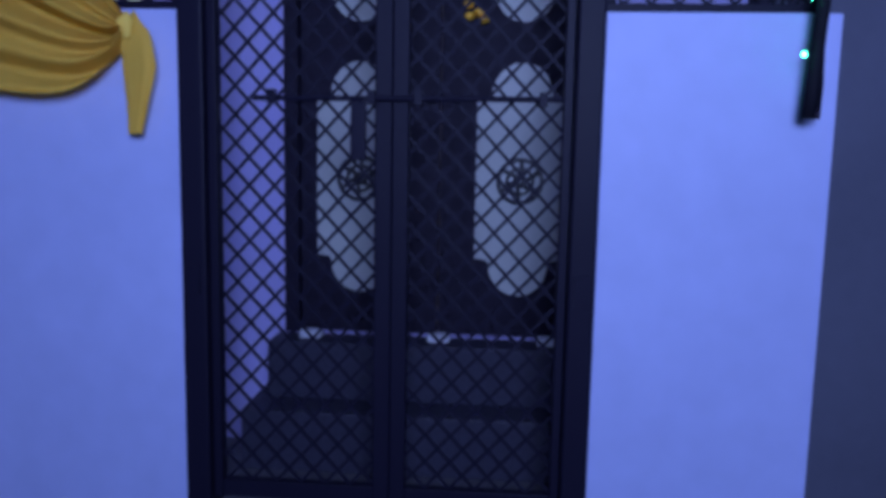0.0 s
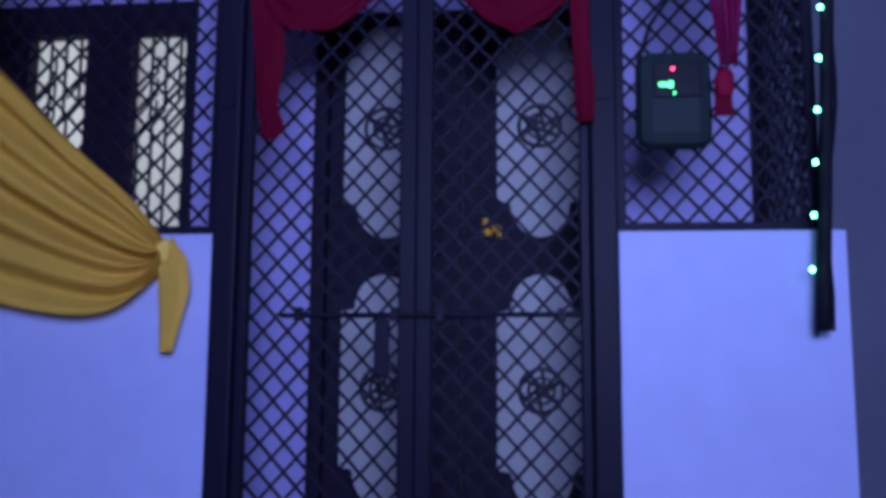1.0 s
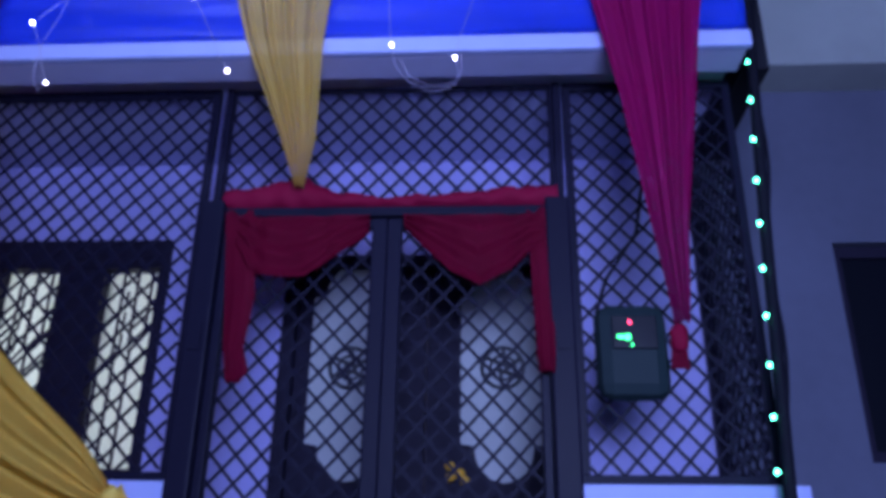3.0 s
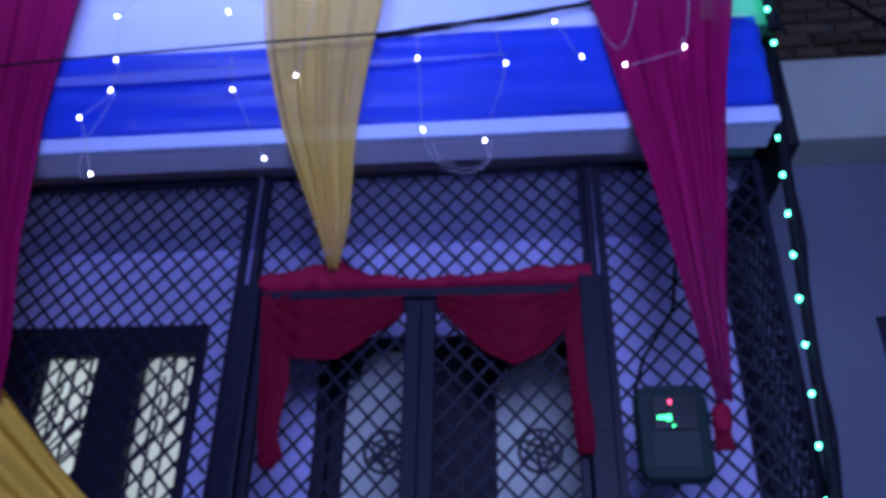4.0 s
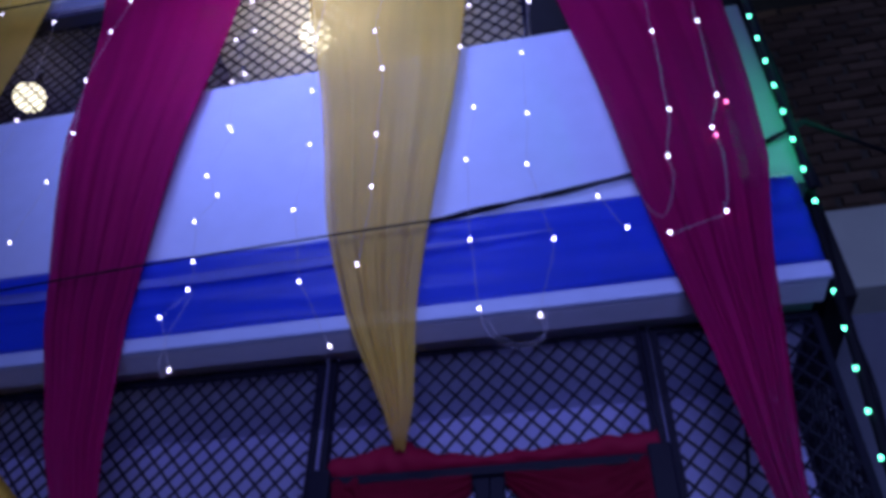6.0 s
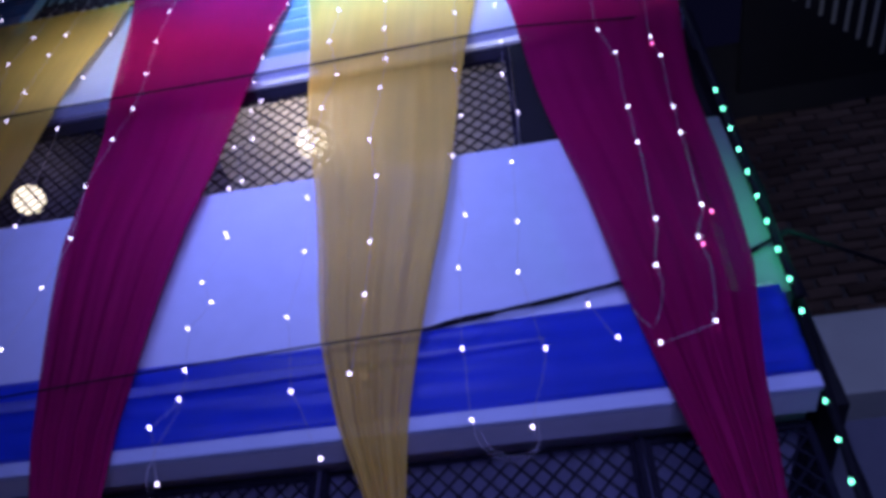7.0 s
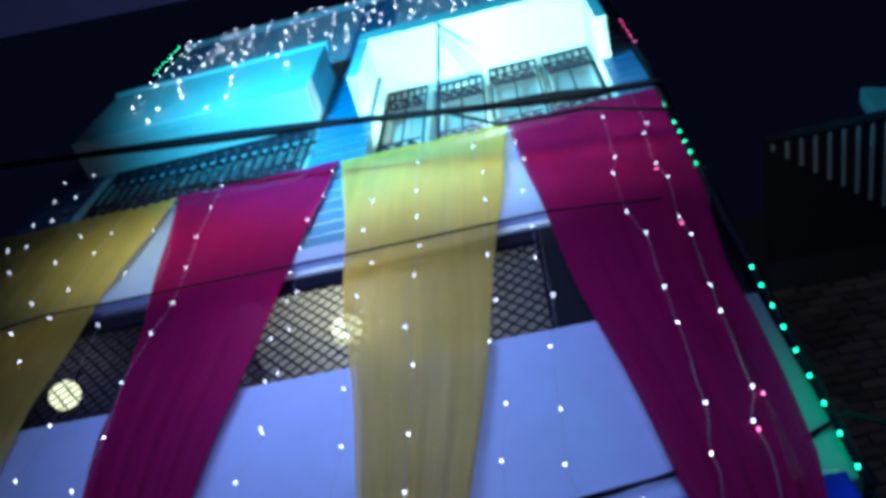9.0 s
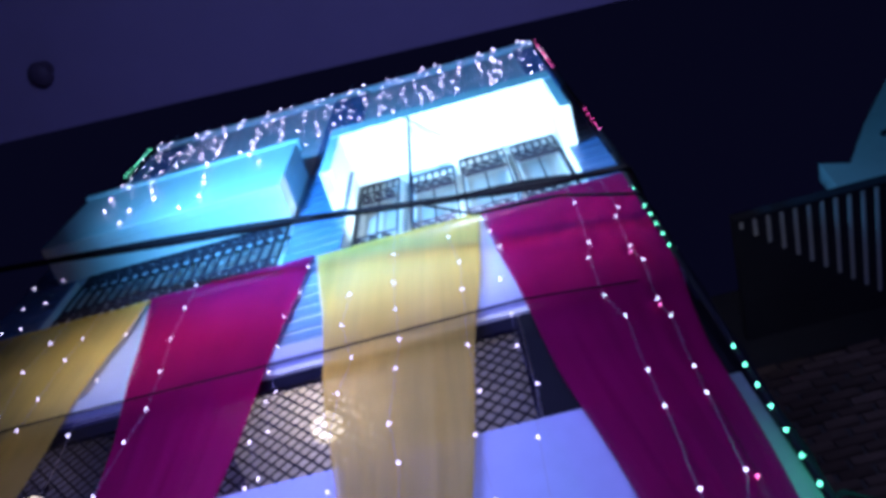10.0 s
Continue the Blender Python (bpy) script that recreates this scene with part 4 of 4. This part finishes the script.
light_string(STR, [(1.18, 7.04), (1.13, 6.9), (1.11, 6.41), (1.14, 6.21), (1.09, 5.71), (1.11, 5.52), (1.08, 5.04), (1.07, 4.82), (1.05, 4.29), (0.99, 4.09)], -0.375, loop=((1.006, 3.942), (0.993, 3.824), (0.97, 3.69), (0.941, 3.618)))
# added glowing beads imitate pink light on the cloth; their wire is made up
pinks = thing("pink_glow_string", "added beads on a thin wire, imitating pink glow on the maroon cloth", "light string", (1.13, -0.36, 7.0), "facade light strings")
pink_at = [(1.10, 6.35), (1.09, 5.65), (1.08, 4.23), (1.00, 4.04)]
part("wire", tube(bmesh.new(), [(x + 0.006, -0.362, z) for x, z in pink_at], 0.0012, 4), CABLE, pinks)
for x, z in pink_at:
    bulb(pinks, (x, -0.368, z), PINK, 0.0075, "pink_bulb")
light_string("short clear wire with two lit bulbs", [(0.73, 3.56), (0.95, 3.63)], -0.375)
light_string(STR, [(-3.41, 7.3), (-3.46, 6.91), (-3.36, 6.32), (-3.35, 5.98), (-3.1, 5.62)], -0.375)
light_string(STR, [(-3.11, 7.24), (-3.13, 6.93), (-3.13, 6.44), (-3.11, 6.08)], -0.375)
light_string(STR, [(-2.69, 7.1), (-2.70, 6.5), (-2.65, 5.86), (-2.54, 4.91), (-2.54, 4.51)], -0.375)
rs = random.Random(21)
for x in (-4.1, -3.85):
    light_string(STR, [(x + rs.uniform(-0.08, 0.08), 8.6 - 0.42 * k) for k in range(7)], -0.375)
for x in (-3.6, -3.1, -2.5, -2.0):
    light_string("short string of bulbs over the box balcony", [(x + rs.uniform(-0.12, 0.12), 9.95 - 0.30 * k + rs.uniform(-0.08, 0.08)) for k in range(rs.randint(2, 5))], -0.72, BULB_SMALL, 0.0075, hang=(-0.69, 10.12))
# dense bulbs along the roof edge
for i in range(22):
    x = -4.3 + 5.7 * i / 21 + rs.uniform(-0.08, 0.08)
    count = rs.randint(6, 11)
    light_string("dense string of small lit bulbs on the roof edge", [(x + rs.uniform(-0.10, 0.10), 13.3 - (2.4 if x < -1.6 else 2.2) * (k + rs.uniform(0, 0.7)) / count) for k in range(count)], -0.37, BULB_SMALL, 0.0066, hang=(-0.28, 13.47), group="roof edge light strings")


def rope(label, pts, spots, mat, group):
    s = thing("rope_light", label, "rope light", pts[0], group)
    part("sleeve", tube(bmesh.new(), pts, 0.021, 7), CABLE, s, smooth=True)
    part("cord", tube(bmesh.new(), [(x + 0.02 + 0.012 * math.sin(9 * z), y + 0.01, z) for x, y, z in pts], 0.006, 5), CABLE, s)
    for p in spots:
        bulb(s, p, mat, 0.0075, "diode")
    return s


low = [(1.215 + 0.055 * (z - 1.55), -0.11 - 0.03 * max(0, z - 2.6), z) for z in [1.55 + 0.1 * k for k in range(24)]]
rope("black sleeved rope of lit green diodes at the house corner", low, [(1.178 + 0.073 * (z - 1.733), -0.14, z) for z in [1.733 + 0.1635 * k for k in range(11)]], GREEN, "rope lights")
up = [(1.285 + 0.026 * (z - 3.7), -0.36, z) for z in [3.7 + 0.2 * k for k in range(23)]]
rope("black sleeved rope of lit green diodes beside the maroon cloth", up, [(1.265 + 0.028 * (z - 3.8), -0.39, z) for z in [3.605 + 0.164 * k for k in range(10)] + [6.27 + 0.164 * k for k in range(7)]], GREEN, "rope lights")
top = [(1.45, -0.30, z) for z in [8.1 + 0.3 * k for k in range(19)]]
rope("rope of lit pink diodes at the roof corner", top, [(1.45, -0.33, z) for z in [8.9 + 0.17 * k for k in range(5)] + [11.6 + 0.2 * k for k in range(9)]], PINK, "rope lights")
# ---- cables across the lane ----


def cable(label, pts, radius, mates=()):
    c = thing("overhead_cable", label, "cable", pts[0], "overhead cables")
    def bend(off):
        out = []
        for k in range(41):
            u = k / 40 * (len(pts) - 1)
            i = min(int(u), len(pts) - 2)
            f = u - i
            p = [a + (b - a) * f for a, b in zip(pts[i], pts[i + 1])]
            out.append((p[0], p[1] + off * 0.5, p[2] + off * math.sin(k * 0.45) + (off * 0.4 if off else 0)))
        return out
    part("strand", tube(bmesh.new(), bend(0), radius, 6), CABLE, c, smooth=True)
    for r, off in mates:
        part("strand", tube(bmesh.new(), bend(off), r, 6), CABLE, c, smooth=True)


cable("thick black bundle of power cables crossing the front", [(-9.0, -0.78, 9.5), (-3.61, -0.78, 8.09), (-1.12, -0.78, 7.42), (0.04, -0.78, 7.03), (0.83, -0.78, 6.83), (1.25, -0.78, 6.76), (1.42, -0.30, 7.35)], 0.026, ((0.013, 0.04), (0.010, -0.05)))
cable("black power cable sagging below the bundle", [(-0.2, -0.78, 7.08), (0.17, -0.78, 6.66), (0.75, -0.78, 6.59), (1.2, -0.78, 6.3), (1.42, -0.30, 6.9)], 0.011)
cable("thin black wire crossing before the cloths", [(-4.5, -0.30, 6.0), (-3.01, -0.5, 5.9), (-0.9, -0.5, 5.86), (0.36, -0.5, 5.87), (1.42, -0.25, 6.1)], 0.006)
cable("thin black wire along the blue sheet", [(-4.5, -0.3, 3.62), (-1.45, -0.43, 3.68), (-0.6, -0.43, 3.71), (-0.18, -0.43, 3.72), (0.1, -0.30, 3.88)], 0.005)
cable("black bundle of cables along the parapet behind the cloth", [(-0.22, -0.275, 3.85), (0.2, -0.275, 3.91), (0.66, -0.275, 3.97), (1.17, -0.275, 4.04), (1.36, -0.33, 4.08), (2.4, 0.66, 4.5)], 0.009, ((0.006, 0.016),))
cable("black cable on the far gable", [(4.6, 0.95, 9.9), (6.5, 0.95, 10.6)], 0.03)
rope("rope of small lit diodes at the far roof corner", [(-4.46, -0.30, 12.0 + 0.2 * k) for k in range(8)], [(-4.46, -0.33, 12.1 + 0.13 * k) for k in range(10)], GREEN, "rope lights")
